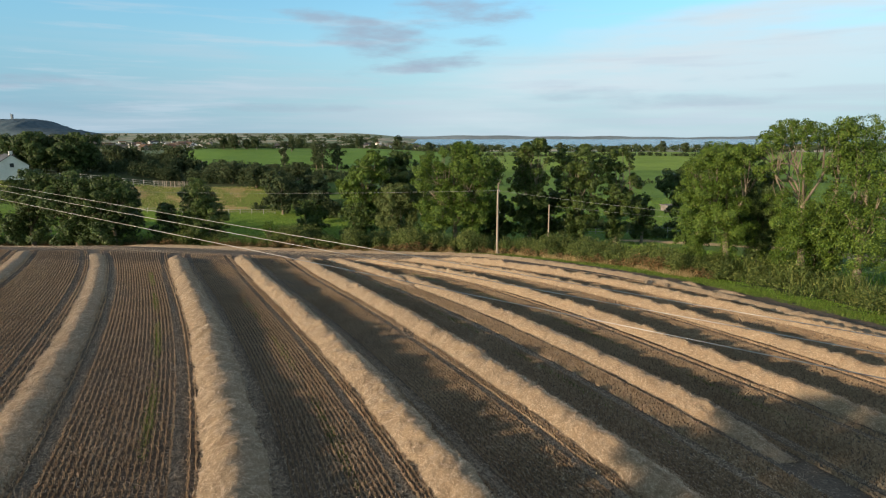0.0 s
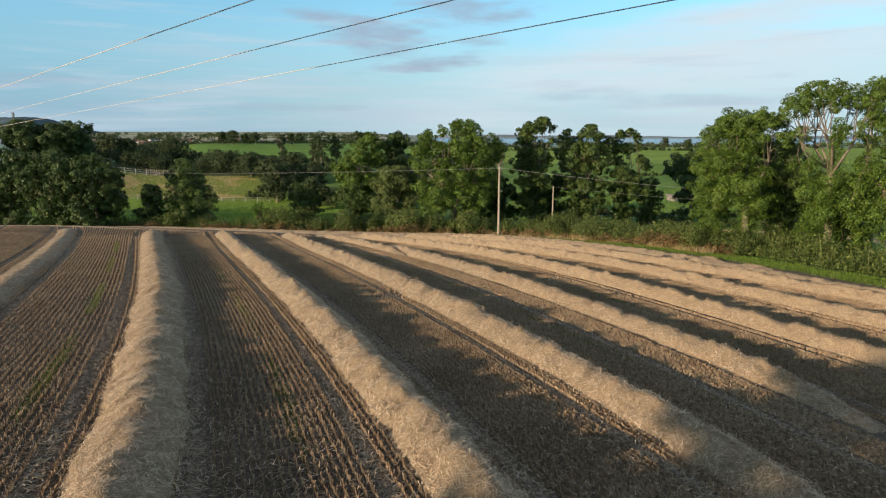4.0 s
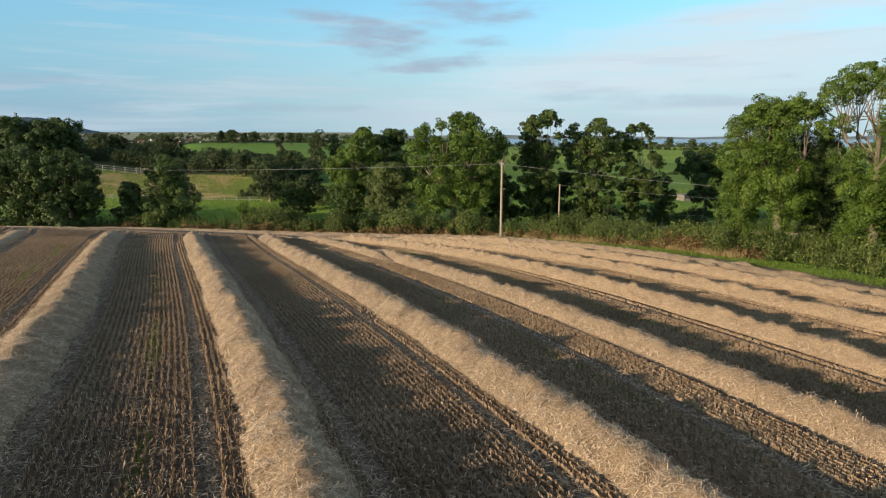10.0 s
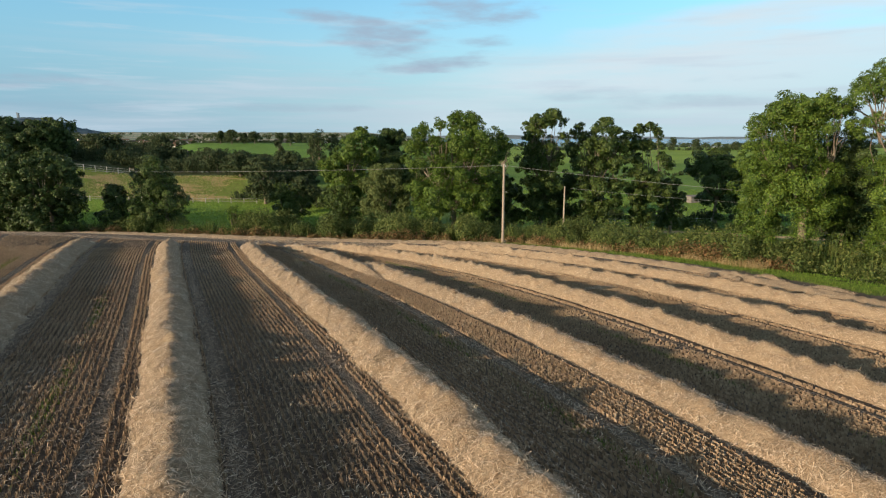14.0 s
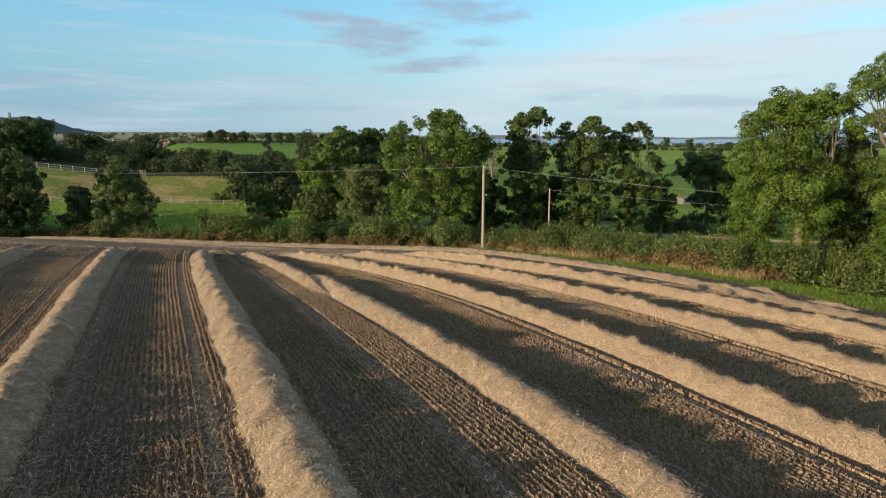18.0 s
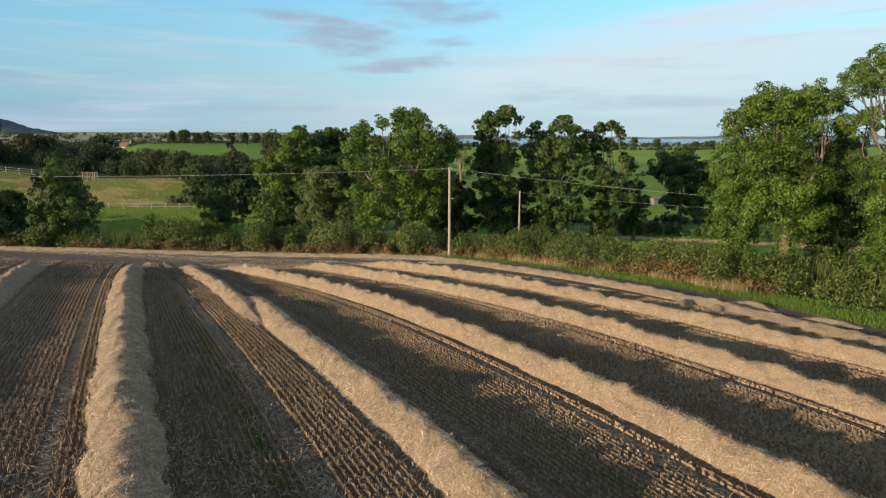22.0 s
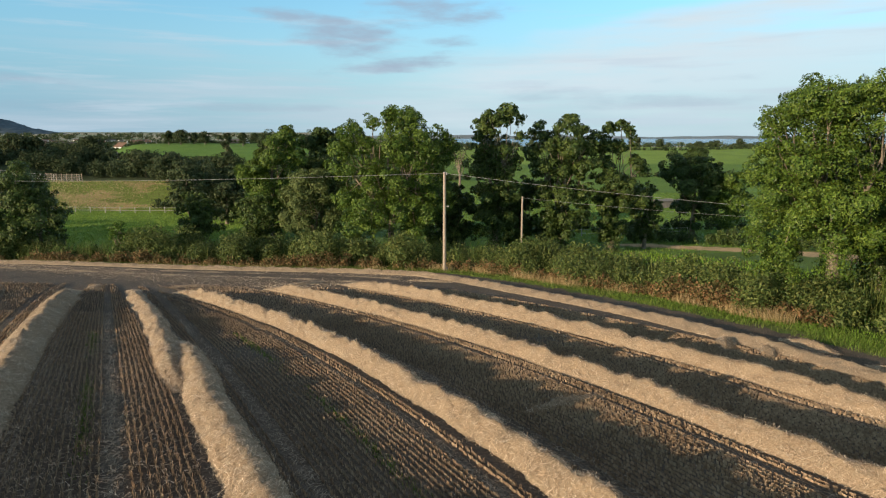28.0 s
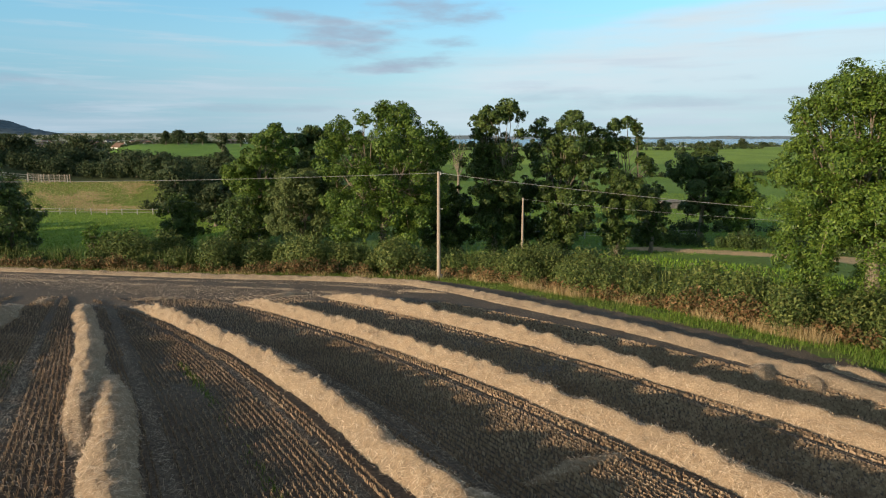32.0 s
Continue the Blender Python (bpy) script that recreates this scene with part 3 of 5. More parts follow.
def inset(points, gap):
    """The edge's line, moved gap metres into the field."""
    P = np.array(points, float)
    s = np.concatenate([[0], np.cumsum(np.hypot(*np.diff(P, axis=0).T))])
    v = np.arange(0, s[-1], 1.0)
    c = np.stack([np.interp(v, s, P[:, 0]), np.interp(v, s, P[:, 1])], -1)
    for _ in range(4):
        c[1:-1] = (c[:-2] + 2 * c[1:-1] + c[2:]) / 4
    d = np.gradient(c, axis=0)
    d /= np.linalg.norm(d, axis=1)[:, None]
    return c + np.stack([-d[:, 1], d[:, 0]], -1) * gap


windrow([p for p in inset(EDGE[1:13], 3.4) if p[1] > 8], 131, 0.7, 0.36, (110, 60))

for gap, lo, hi, tall, sd, worn in ((6.8, -72, 5, 0.09, 141, 0.25), (10.5, -50, 2, 0.07, 143, 0.35), (1.6, -80, 6, 0.16, 147, 0.0)):
    windrow([p for p in inset(EDGE[7:14], gap) if lo < p[0] < hi], sd, 0.6, tall, (90, 60), worn)


def straw_heap(x, y, size, tall, seed):
    """A small dropped heap of straw."""
    r = np.random.default_rng(seed)
    a = r.uniform(0, 6.283)
    n = max(3, int(size / 0.35))
    s = np.linspace(-size, size, n + 2)
    windrow(np.stack([x + np.cos(a) * s, y + np.sin(a) * s], -1), seed, 0.45, tall, (420, 260))


for k, (x, y, s, h) in enumerate([(6.1, 42.2, 0.9, 0.45), (18.6, 51.8, 1.5, 0.26), (19.9, 50.4, 1.4, 0.26), (17.2, 52.6, 1.3, 0.3), (20.8, 52.6, 1.4, 0.32), (22.4, 49.0, 1.4, 0.26), (3.0, 66.5, 1.6, 0.15), (-2.5, 68.5, 1.8, 0.15), (-9, 66, 1.5, 0.12), (-14, 64.5, 1.5, 0.12), (5.5, 71, 1.6, 0.15)]):
    straw_heap(x, y, s, h, 400 + k)


windrow([(7.2, 43.4), (8.5, 44.3), (10.1, 45.4)], 451, 0.24, 0.18, (120, 90))


def stubble():
    r = np.random.default_rng(5)
    pts = []
    per = 36
    n_rows = len(ROWS_OF_STRAW)
    for i in range(n_rows):
        for k in range(per):
            y = np.concatenate([np.arange(10.5, 56, 0.047 if i > 0 else 0.1), np.arange(56, 66, 0.12)])
            y = y + r.uniform(-0.03, 0.03, len(y))
            a = row_x(i, y)
            b = row_x(i + 1, y) if i + 1 < n_rows else a + 6.0
            drift = 0.006 * wavy(y, i * 50 + k, (1.3, 3.7, 9.0))
            x = a + (b - a) * (k + 0.5) / per + r.normal(0, 0.011, len(y)) + drift
            off = (b - a) * np.minimum(k + 0.5, per - k - 0.5) / per
            keep = (x > -0.74 * y - 1.5) & (x < 0.74 * y + 1.5) & (edge_gap(x, y) < -0.9) & (off > 0.5) & ((b - a) * (per - k - 0.5) / per > 0.78)
            # wheel tracks of the combine are pressed flat
            from_left, to_next = (b - a) * (k + 0.5) / per, (b - a) * (per - k - 0.5) / per
            track = np.abs(from_left / (b - a) - 0.56) < 0.04 if i == 5 else ((from_left > 0.95) & (from_left < 1.4)) | ((to_next > 1.25) & (to_next < 1.55))
            # thin and lodged patches
            patch = np.sin(x * 0.31 + 2) * np.sin(y * 0.23 + i) + 0.5 * np.sin(x * 1.3 + i) * np.sin(y * 0.9 + k * 0.1) + r.normal(0, 0.3, len(y))
            keep &= patch > -1.25
            keep &= r.random(len(y)) < np.where(track, 0.7, 0.95)
            tall = (1.0 + 0.15 * np.clip(patch, -1, 1)) * (1.1 if i < 6 else 1.0)
            pts.append(np.stack([x[keep], y[keep], (tall * np.where(track, 0.3, 1.0))[keep]], -1))
    p = np.concatenate(pts)
    z = land(p[:, 0], p[:, 1]) - 0.01
    n = len(p)
    base = np.stack([p[:, 0], p[:, 1], z], -1)
    far = (p[:, 1] > 56) | (p[:, 0] < -27)
    flat = p[:, 2] < 0.5
    # the cut rows: short stalks shoulder to shoulder, an uneven wall along each drill row
    ang = 2.03 + r.normal(0, 0.06, n)
    half = np.stack([np.cos(ang), np.sin(ang), 0 * ang], -1) * (np.where(far, 0.06, 0.036) * r.uniform(0.85, 1.2, n))[:, None]
    o = base + np.stack([r.normal(0, 0.008, n), r.normal(0, 0.01, n), np.zeros(n)], -1)
    h0, h1 = (p[:, 2] * r.uniform(0.062, 0.088, n) for _ in range(2))
    tip = r.normal(0, 0.1, (n, 2)) * h0[:, None]
    lift = lambda h: np.concatenate([tip, h[:, None]], -1)
    wall = np.stack([o - half, o + half, o + half * 0.9 + lift(h1), o - half * 0.9 + lift(h0)], 1).reshape(-1, 3)
    faces = [(np.arange(n)[:, None] * 4 + np.array([[0, 1, 2]])), (np.arange(n)[:, None] * 4 + np.array([[0, 2, 3]]))]
    quad = []
    for b in range(2):
        pick = r.random(n) < np.where(far, 0.25, np.where(p[:, 0] < row_x(5, p[:, 1]), 0.85, 0.6))
        m = pick.sum()
        o = base[pick] + np.concatenate([r.normal(0, 0.012, (m, 1)), r.normal(0, 0.022, (m, 1)), np.zeros((m, 1))], -1)
        h = p[pick, 2] * r.uniform(0.07, 0.12, m)
        lean = np.where(flat[pick, None], r.normal(0, 0.07, (m, 2)), r.normal(0, 0.22, (m, 2)) * h[:, None])
        ang = r.uniform(0, 3.14, m)
        wide = np.where(far[pick], 0.024, 0.01) * r.uniform(0.7, 1.3, m)
        w = np.stack([np.cos(ang), np.sin(ang), 0 * ang], -1) * wide[:, None]
        top = o + np.concatenate([lean, h[:, None]], -1)
        quad.append(np.stack([o - w * 0.5, top - w * 0.75, top + w * 0.75], 1))
    loose = np.concatenate(quad, 0).reshape(-1, 3)
    V = np.concatenate([wall, loose])
    faces.append(np.arange(len(loose)).reshape(-1, 3) + len(wall))
    # the headland, cut along the hedge
    lines = []
    for g in np.arange(2.6, 21, 0.34):
        c = inset(EDGE[7:14], g)
        sp = np.concatenate([[0], np.cumsum(np.hypot(*np.diff(c, axis=0).T))])
        q = np.arange(0, sp[-1], 0.15)
        lines.append(np.stack([np.interp(q, sp, c[:, 0]), np.interp(q, sp, c[:, 1])], -1))
    c = np.concatenate(lines) + r.normal(0, 0.025, (sum(map(len, lines)), 2))
    c = c[(c[:, 1] > 64 + 1.2 * np.sin(c[:, 0] * 0.4)) & (c[:, 0] > -62) & (np.sin(c[:, 0] * 0.23 + c[:, 1] * 0.5) + r.normal(0, 0.6, len(c)) > 0.1)]
    m = len(c)
    o = np.concatenate([c, land(c[:, 0], c[:, 1])[:, None] - 0.01], -1)
    ang = 2.95 + r.normal(0, 0.3, m)
    half = np.stack([np.cos(ang), np.sin(ang), 0 * ang], -1) * r.uniform(0.05, 0.09, m)[:, None]
    head = np.stack([o - half, o + half, o + np.stack([r.normal(0, 0.03, m), r.normal(0, 0.03, m), r.uniform(0.015, 0.05, m)], -1)], 1).reshape(-1, 3)
    ob = thing("stubble", (0, 0, 0), "rows of short cut cereal stubble across the field", "stubble", kind="stuff")
    part("stubble_stalks", mesh_of("stubble_stalks", V, np.concatenate(faces), M_STUBBLE), None, ob)
    part("headland_stubble", mesh_of("headland_stubble", head, np.arange(len(head)).reshape(-1, 3), M_CHAFF), None, ob, "short grey stubble of the headland")
    # chaff and single straws on the soil
    m = 85000
    y = 10.5 + 74 * r.random(m)
    x = (r.random(m) * 2 - 1) * (0.74 * y + 1.5)
    keep = edge_gap(x, y) < -0.6
    x, y = x[keep], y[keep]
    q = np.stack([x, y, land(x, y) + 0.025], -1)
    up = np.tile([0, 0, 1.0], (len(q), 1))
    part("chaff", straws(q, up, r, 0.16, 0.01, M_CHAFF), None, ob, "scattered chaff and straws")
    # extra pale straw between the upper side's rows, in place of its stronger sunlight
    m = 60000
    y = 11 + 45 * r.random(m) ** 1.2
    i = r.integers(1, 6, m)
    x = np.zeros(m)
    for j in range(1, 6):
        k = i == j
        x[k] = row_x(j, y[k]) + (row_x(j + 1, y[k]) - row_x(j, y[k])) * r.uniform(0.12, 0.9, k.sum())
    keep = np.abs(x) < 0.74 * y + 1.5
    q = np.stack([x, y, land(x, y) + r.uniform(0.03, 0.09, m)], -1)[keep]
    part("scattered_straw", straws(q, np.tile([0, 0, 1.0], (len(q), 1)), r, 0.17, 0.01, M_STRAW), None, ob, "extra loose straw between the stubble rows, brightening the sunnier side")
    # pressed straw in the wheel tracks
    m = 60000
    y = 10.5 + 44 * r.random(m) ** 1.5
    i = r.integers(2, n_rows - 1, m)
    a = np.zeros(m)
    b = np.zeros(m)
    for j in range(n_rows - 1):
        a[i == j], b[i == j] = row_x(j, y[i == j]), row_x(j + 1, y[i == j])
    x = a + (b - a) * (np.where(r.random(m) < 0.5, 0.2, np.where(i == 5, 0.56, 0.755)) + r.normal(0, 0.018, m))
    keep = (edge_gap(x, y) < -0.6) & (np.abs(x) < 0.74 * y + 1.5)
    q = np.stack([x, y, land(x, y) + 0.03], -1)[keep]
    part("pressed_straw", straws(q, np.tile([0, 0, 1.0], (len(q), 1)), r, 0.2, 0.012, M_CHAFF), None, ob, "grey pressed straw in the wheel tracks")


stubble()


def tramline(i, k, y0, y1, n, seed):
    """A thin line of green growth along an old wheel track between two rows of straw."""
    r = np.random.default_rng(seed)
    y = r.uniform(y0, y1, n)
    a, b = row_x(i, y), row_x(i + 1, y)
    x = a + (b - a) * k + r.normal(0, 0.1, n)
    keep = np.sin(y * 0.7 + seed) + r.normal(0, 0.5, n) > -0.2
    p = np.stack([x, y, land(x, y)], -1)[keep]
    m = len(p)
    h = r.uniform(0.05, 0.13, m)
    t = r.uniform(0, 3.14, m)
    w = np.stack([np.cos(t), np.sin(t), 0 * t], -1) * 0.012
    V = np.stack([p - w, p + w, p + np.stack([r.normal(0, 0.03, m), r.normal(0, 0.03, m), h], -1)], 1).reshape(-1, 3)
    ob = thing("green_regrowth", (0, 0, 0), "thin line of green regrowth along a wheel track", "weeds", kind="stuff")
    part("blades", mesh_of("blades", V, np.arange(3 * m).reshape(m, 3), M_GRASS), None, ob)


tramline(2, 0.62, 14, 50, 6000, 1)
tramline(3, 0.55, 14, 40, 2500, 2)
tramline(5, 0.45, 18, 52, 3500, 3)
tramline(6, 0.5, 20, 52, 3000, 4)


# ---- trees and hedges ----
def crown_lobes(r, R, H, low, clumps):
    """Lobes over an uneven crown, and a denser core."""
    cz, rz = H * (low + 1) / 2, H * (1 - low) / 2
    lobes = max(16, int(clumps * 0.6))
    h = r.permutation(np.linspace(-1, 0.85, lobes)) + r.uniform(-0.05, 0.05, lobes)
    h[:2] = (0.97, 0.85)
    a = np.arange(lobes) * 2.4 + r.uniform(-0.6, 0.6, lobes)
    prof = np.where(h < 0, 0.97 - 0.4 * h * h, np.sqrt(np.clip(1 - np.clip(h, 0, 1) ** 2.0, 0.06, 1)))
    rad = r.uniform(0.3, 1.0, lobes) ** 0.5 * prof * R * 0.86
    C = np.stack([np.cos(a) * rad, np.sin(a) * rad, cz + h * (rz - 0.2 * R)], -1)
    core = np.linspace(-0.75, 0.6, 6)
    ca = np.arange(6) * 2.0 + r.uniform(0, 3)
    C = np.concatenate([C, np.stack([np.cos(ca) * 0.22 * R, np.sin(ca) * 0.22 * R, cz + core * (rz - 0.2 * R)], -1)])
    return C, np.concatenate([R * r.uniform(0.2, 0.36, lobes), R * r.uniform(0.36, 0.46, 6)])


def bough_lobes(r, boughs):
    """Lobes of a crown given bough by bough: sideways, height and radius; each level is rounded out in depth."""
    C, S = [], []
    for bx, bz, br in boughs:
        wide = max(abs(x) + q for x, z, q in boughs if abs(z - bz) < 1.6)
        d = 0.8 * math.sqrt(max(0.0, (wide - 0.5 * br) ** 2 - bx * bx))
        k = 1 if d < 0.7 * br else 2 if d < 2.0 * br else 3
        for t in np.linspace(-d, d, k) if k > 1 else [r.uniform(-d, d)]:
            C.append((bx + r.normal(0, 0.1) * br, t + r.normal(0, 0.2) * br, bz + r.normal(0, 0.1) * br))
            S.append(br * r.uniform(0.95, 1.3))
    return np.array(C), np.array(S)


def tree(x, y, top, R, seed, mat, n=16000, leaf=0.34, low=0.25, label="", trunk=0.32, clumps=46, name="tree", ivy=0, group="", forks=6, boughs=None, face=0.0, fill=0.2, ivy_mat=None):
    """Trunk, limbs and a crown of leaf clumps of uneven outline. low: where the crown starts, as a part of the height."""
    r = np.random.default_rng(seed)
    z0 = landz(x, y)
    H = max(b[1] + b[2] for b in boughs) if boughs else top - z0
    ob = thing(name, (x, y, z0), label, "tree", group, turn=face)
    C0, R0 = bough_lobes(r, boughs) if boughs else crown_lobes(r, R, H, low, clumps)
    # trunk up to the fork, then limbs that reach out and branch to every lobe
    fork = H * max(0.24, low * 0.9)
    axis = [Vector((0, 0, -0.3)), Vector((0.06, 0.02, fork * 0.4)), Vector((0.1 * r.normal(), 0.1 * r.normal(), fork)), Vector((0.02 * H * r.normal(), 0.02 * H * r.normal(), H * 0.7))]
    part("trunk", join_tubes("trunk", [tube(axis, [trunk * 1.3, trunk, trunk * 0.75, trunk * 0.22], 9)], M_BARK), None, ob, "grey-brown trunk")
    high = np.nonzero(C0[:, 2] > fork * 0.9)[0]
    high = high[np.argsort(np.arctan2(C0[high, 1], C0[high, 0]))]
    for chunk in np.array_split(high, forks):
        if not len(chunk):
            continue
        p0 = axis[2].lerp(axis[3], r.uniform(0, 0.35))
        mean = Vector(C0[chunk].mean(0))
        knee = p0.lerp(mean, 0.45) + Vector((r.normal(), r.normal(), 0.3)) * 0.04 * H
        end = p0.lerp(mean, 0.85) + Vector((r.normal(), r.normal(), 0.5)) * 0.03 * H
        limb = [tube([p0, knee, end], [trunk * 0.36, trunk * 0.26, trunk * 0.15], 6)]
        for j in chunk[:14]:
            q0 = knee.lerp(end, r.uniform(0.0, 1.0))
            q2 = Vector(C0[j]) + Vector((0, 0, 0.35 * R0[j]))
            q1 = q0.lerp(q2, 0.55) + Vector((r.normal(), r.normal(), r.normal())) * 0.18 * R0[j] + Vector((0, 0, 0.12 * (q2 - q0).length))
            limb.append(tube([q0, q1, q2], [trunk * 0.14, trunk * 0.085, 0.012], 5))
        part("limb", join_tubes("limb", limb, M_BARK), None, ob, "pale branching limb")
    # clumps over every lobe, leaves over the outer face of every clump
    per = 12
    u = r.normal(0, 1, (len(C0) * per, 3))
    u /= np.linalg.norm(u, axis=1)[:, None]
    u[:, 2] = np.abs(u[:, 2]) * np.where(r.random(len(u)) < 0.7, 1, -1)
    own = np.repeat(np.arange(len(C0)), per)
    C = C0[own] + u * (R0[own] * r.uniform(0.35, 1.05, len(u)))[:, None]
    cr = R0[own] * r.uniform(0.18, 0.45, len(u))
    C[:, 2] = np.minimum(np.maximum(C[:, 2], cr * 0.5), H - cr * 0.6)
    inner = int(n * fill)
    which = r.choice(len(C), n - inner, p=cr ** 2 / np.sum(cr ** 2))
    d = r.normal(0, 1, (n - inner, 3))
    d /= np.linalg.norm(d, axis=1)[:, None]
    side = np.sum(d * u[which], 1)
    d = np.where((side < -0.25)[:, None], -d, d)
    pts = C[which] + d * (cr[which] * r.random(n - inner) ** 0.25)[:, None] * np.array([1.1, 1.1, 0.85])
    w2 = r.choice(len(C0), inner, p=R0 ** 3 / np.sum(R0 ** 3))
    e = r.normal(0, 1, (inner, 3))
    e /= np.linalg.norm(e, axis=1)[:, None]
    pts = np.concatenate([pts, C0[w2] + e * (R0[w2] * 0.75 * r.random(inner) ** 0.4)[:, None]])
    out = np.concatenate([d * 0.75 + u[which] * 0.5, e])
    pts[:, 2] = np.maximum(pts[:, 2], 0.1)
    part("crown", leaf_mesh("crown", pts, out, leaf, mat, r, spread=0.48), None, ob)
    if ivy:
        t = r.random(ivy)
        a = r.uniform(0, 6.283, ivy)
        rr = (trunk * 1.2 + 0.6 * r.random(ivy) ** 2) * (1.3 - 0.6 * t)
        q = np.stack([np.cos(a) * rr, np.sin(a) * rr, t * fork * 1.8], -1)
        part("ivy", leaf_mesh("ivy", q, np.stack([np.cos(a), np.sin(a), 0 * a], -1), leaf * 0.8, ivy_mat or M_IVY, r), None, ob, "ivy round the trunk")
    return ob


ASHL = "tall mature ash tree in full green leaf by the hedge"
DARKL = "dark dense sycamore in full leaf in the hedgerow"
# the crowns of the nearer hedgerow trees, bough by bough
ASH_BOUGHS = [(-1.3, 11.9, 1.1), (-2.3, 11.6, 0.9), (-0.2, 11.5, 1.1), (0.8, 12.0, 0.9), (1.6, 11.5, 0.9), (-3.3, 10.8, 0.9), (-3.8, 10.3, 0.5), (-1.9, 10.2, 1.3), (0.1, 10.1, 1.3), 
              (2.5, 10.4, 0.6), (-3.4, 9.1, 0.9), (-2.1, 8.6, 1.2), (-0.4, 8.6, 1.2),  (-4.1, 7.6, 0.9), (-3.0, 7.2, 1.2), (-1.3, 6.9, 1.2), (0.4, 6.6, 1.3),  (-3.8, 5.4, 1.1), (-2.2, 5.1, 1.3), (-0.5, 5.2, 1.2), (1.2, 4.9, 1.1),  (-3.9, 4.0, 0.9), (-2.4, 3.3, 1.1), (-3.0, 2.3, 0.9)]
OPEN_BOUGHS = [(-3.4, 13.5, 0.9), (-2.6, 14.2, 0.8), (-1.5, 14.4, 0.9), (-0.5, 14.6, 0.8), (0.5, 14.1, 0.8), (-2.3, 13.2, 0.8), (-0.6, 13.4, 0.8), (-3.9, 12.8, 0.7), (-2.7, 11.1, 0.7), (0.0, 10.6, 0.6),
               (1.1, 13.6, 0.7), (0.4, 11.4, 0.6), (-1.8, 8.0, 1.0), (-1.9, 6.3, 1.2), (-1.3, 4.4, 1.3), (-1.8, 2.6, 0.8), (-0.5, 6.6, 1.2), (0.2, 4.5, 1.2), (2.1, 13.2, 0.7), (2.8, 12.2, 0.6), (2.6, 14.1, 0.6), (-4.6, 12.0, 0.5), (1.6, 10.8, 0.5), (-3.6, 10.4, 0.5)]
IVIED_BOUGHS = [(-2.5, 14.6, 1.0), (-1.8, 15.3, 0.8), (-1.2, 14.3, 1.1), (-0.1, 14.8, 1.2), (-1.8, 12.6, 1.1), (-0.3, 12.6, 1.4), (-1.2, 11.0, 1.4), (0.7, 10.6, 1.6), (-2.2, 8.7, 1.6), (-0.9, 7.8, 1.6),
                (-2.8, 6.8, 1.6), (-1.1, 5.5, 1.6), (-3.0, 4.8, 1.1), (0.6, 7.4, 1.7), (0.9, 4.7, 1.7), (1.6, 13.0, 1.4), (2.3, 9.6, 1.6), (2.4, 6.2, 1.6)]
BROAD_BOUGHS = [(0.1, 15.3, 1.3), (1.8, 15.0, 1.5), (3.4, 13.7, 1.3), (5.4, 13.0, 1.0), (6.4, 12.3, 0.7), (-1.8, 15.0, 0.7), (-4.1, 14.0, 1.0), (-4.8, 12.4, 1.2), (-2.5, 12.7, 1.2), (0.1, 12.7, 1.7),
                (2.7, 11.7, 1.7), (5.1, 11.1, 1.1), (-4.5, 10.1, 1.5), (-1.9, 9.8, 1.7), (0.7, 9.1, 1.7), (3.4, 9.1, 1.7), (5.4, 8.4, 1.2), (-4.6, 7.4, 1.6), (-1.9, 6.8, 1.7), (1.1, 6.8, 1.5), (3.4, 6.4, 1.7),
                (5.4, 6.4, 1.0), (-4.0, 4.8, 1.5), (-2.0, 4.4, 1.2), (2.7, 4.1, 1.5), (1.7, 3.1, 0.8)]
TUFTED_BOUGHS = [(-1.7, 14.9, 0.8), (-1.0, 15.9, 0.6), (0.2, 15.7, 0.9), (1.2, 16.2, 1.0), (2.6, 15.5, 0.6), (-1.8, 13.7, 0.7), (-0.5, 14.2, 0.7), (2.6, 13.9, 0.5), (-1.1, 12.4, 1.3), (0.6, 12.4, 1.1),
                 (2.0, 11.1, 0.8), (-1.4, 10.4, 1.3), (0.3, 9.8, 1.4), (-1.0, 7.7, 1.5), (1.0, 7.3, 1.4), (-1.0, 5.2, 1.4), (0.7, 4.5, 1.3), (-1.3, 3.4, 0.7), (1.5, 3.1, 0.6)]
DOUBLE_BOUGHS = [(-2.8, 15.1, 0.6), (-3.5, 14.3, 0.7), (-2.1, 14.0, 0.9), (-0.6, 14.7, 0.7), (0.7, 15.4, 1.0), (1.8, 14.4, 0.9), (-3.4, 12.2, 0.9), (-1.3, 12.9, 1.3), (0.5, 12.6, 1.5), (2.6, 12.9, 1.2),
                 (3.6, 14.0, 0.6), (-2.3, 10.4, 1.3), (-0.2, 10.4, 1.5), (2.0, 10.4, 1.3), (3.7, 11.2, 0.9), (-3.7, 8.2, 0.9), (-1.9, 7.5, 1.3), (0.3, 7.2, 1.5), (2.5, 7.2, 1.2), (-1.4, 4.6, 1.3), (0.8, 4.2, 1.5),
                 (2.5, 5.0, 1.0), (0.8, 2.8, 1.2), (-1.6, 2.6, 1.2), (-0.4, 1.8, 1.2)]
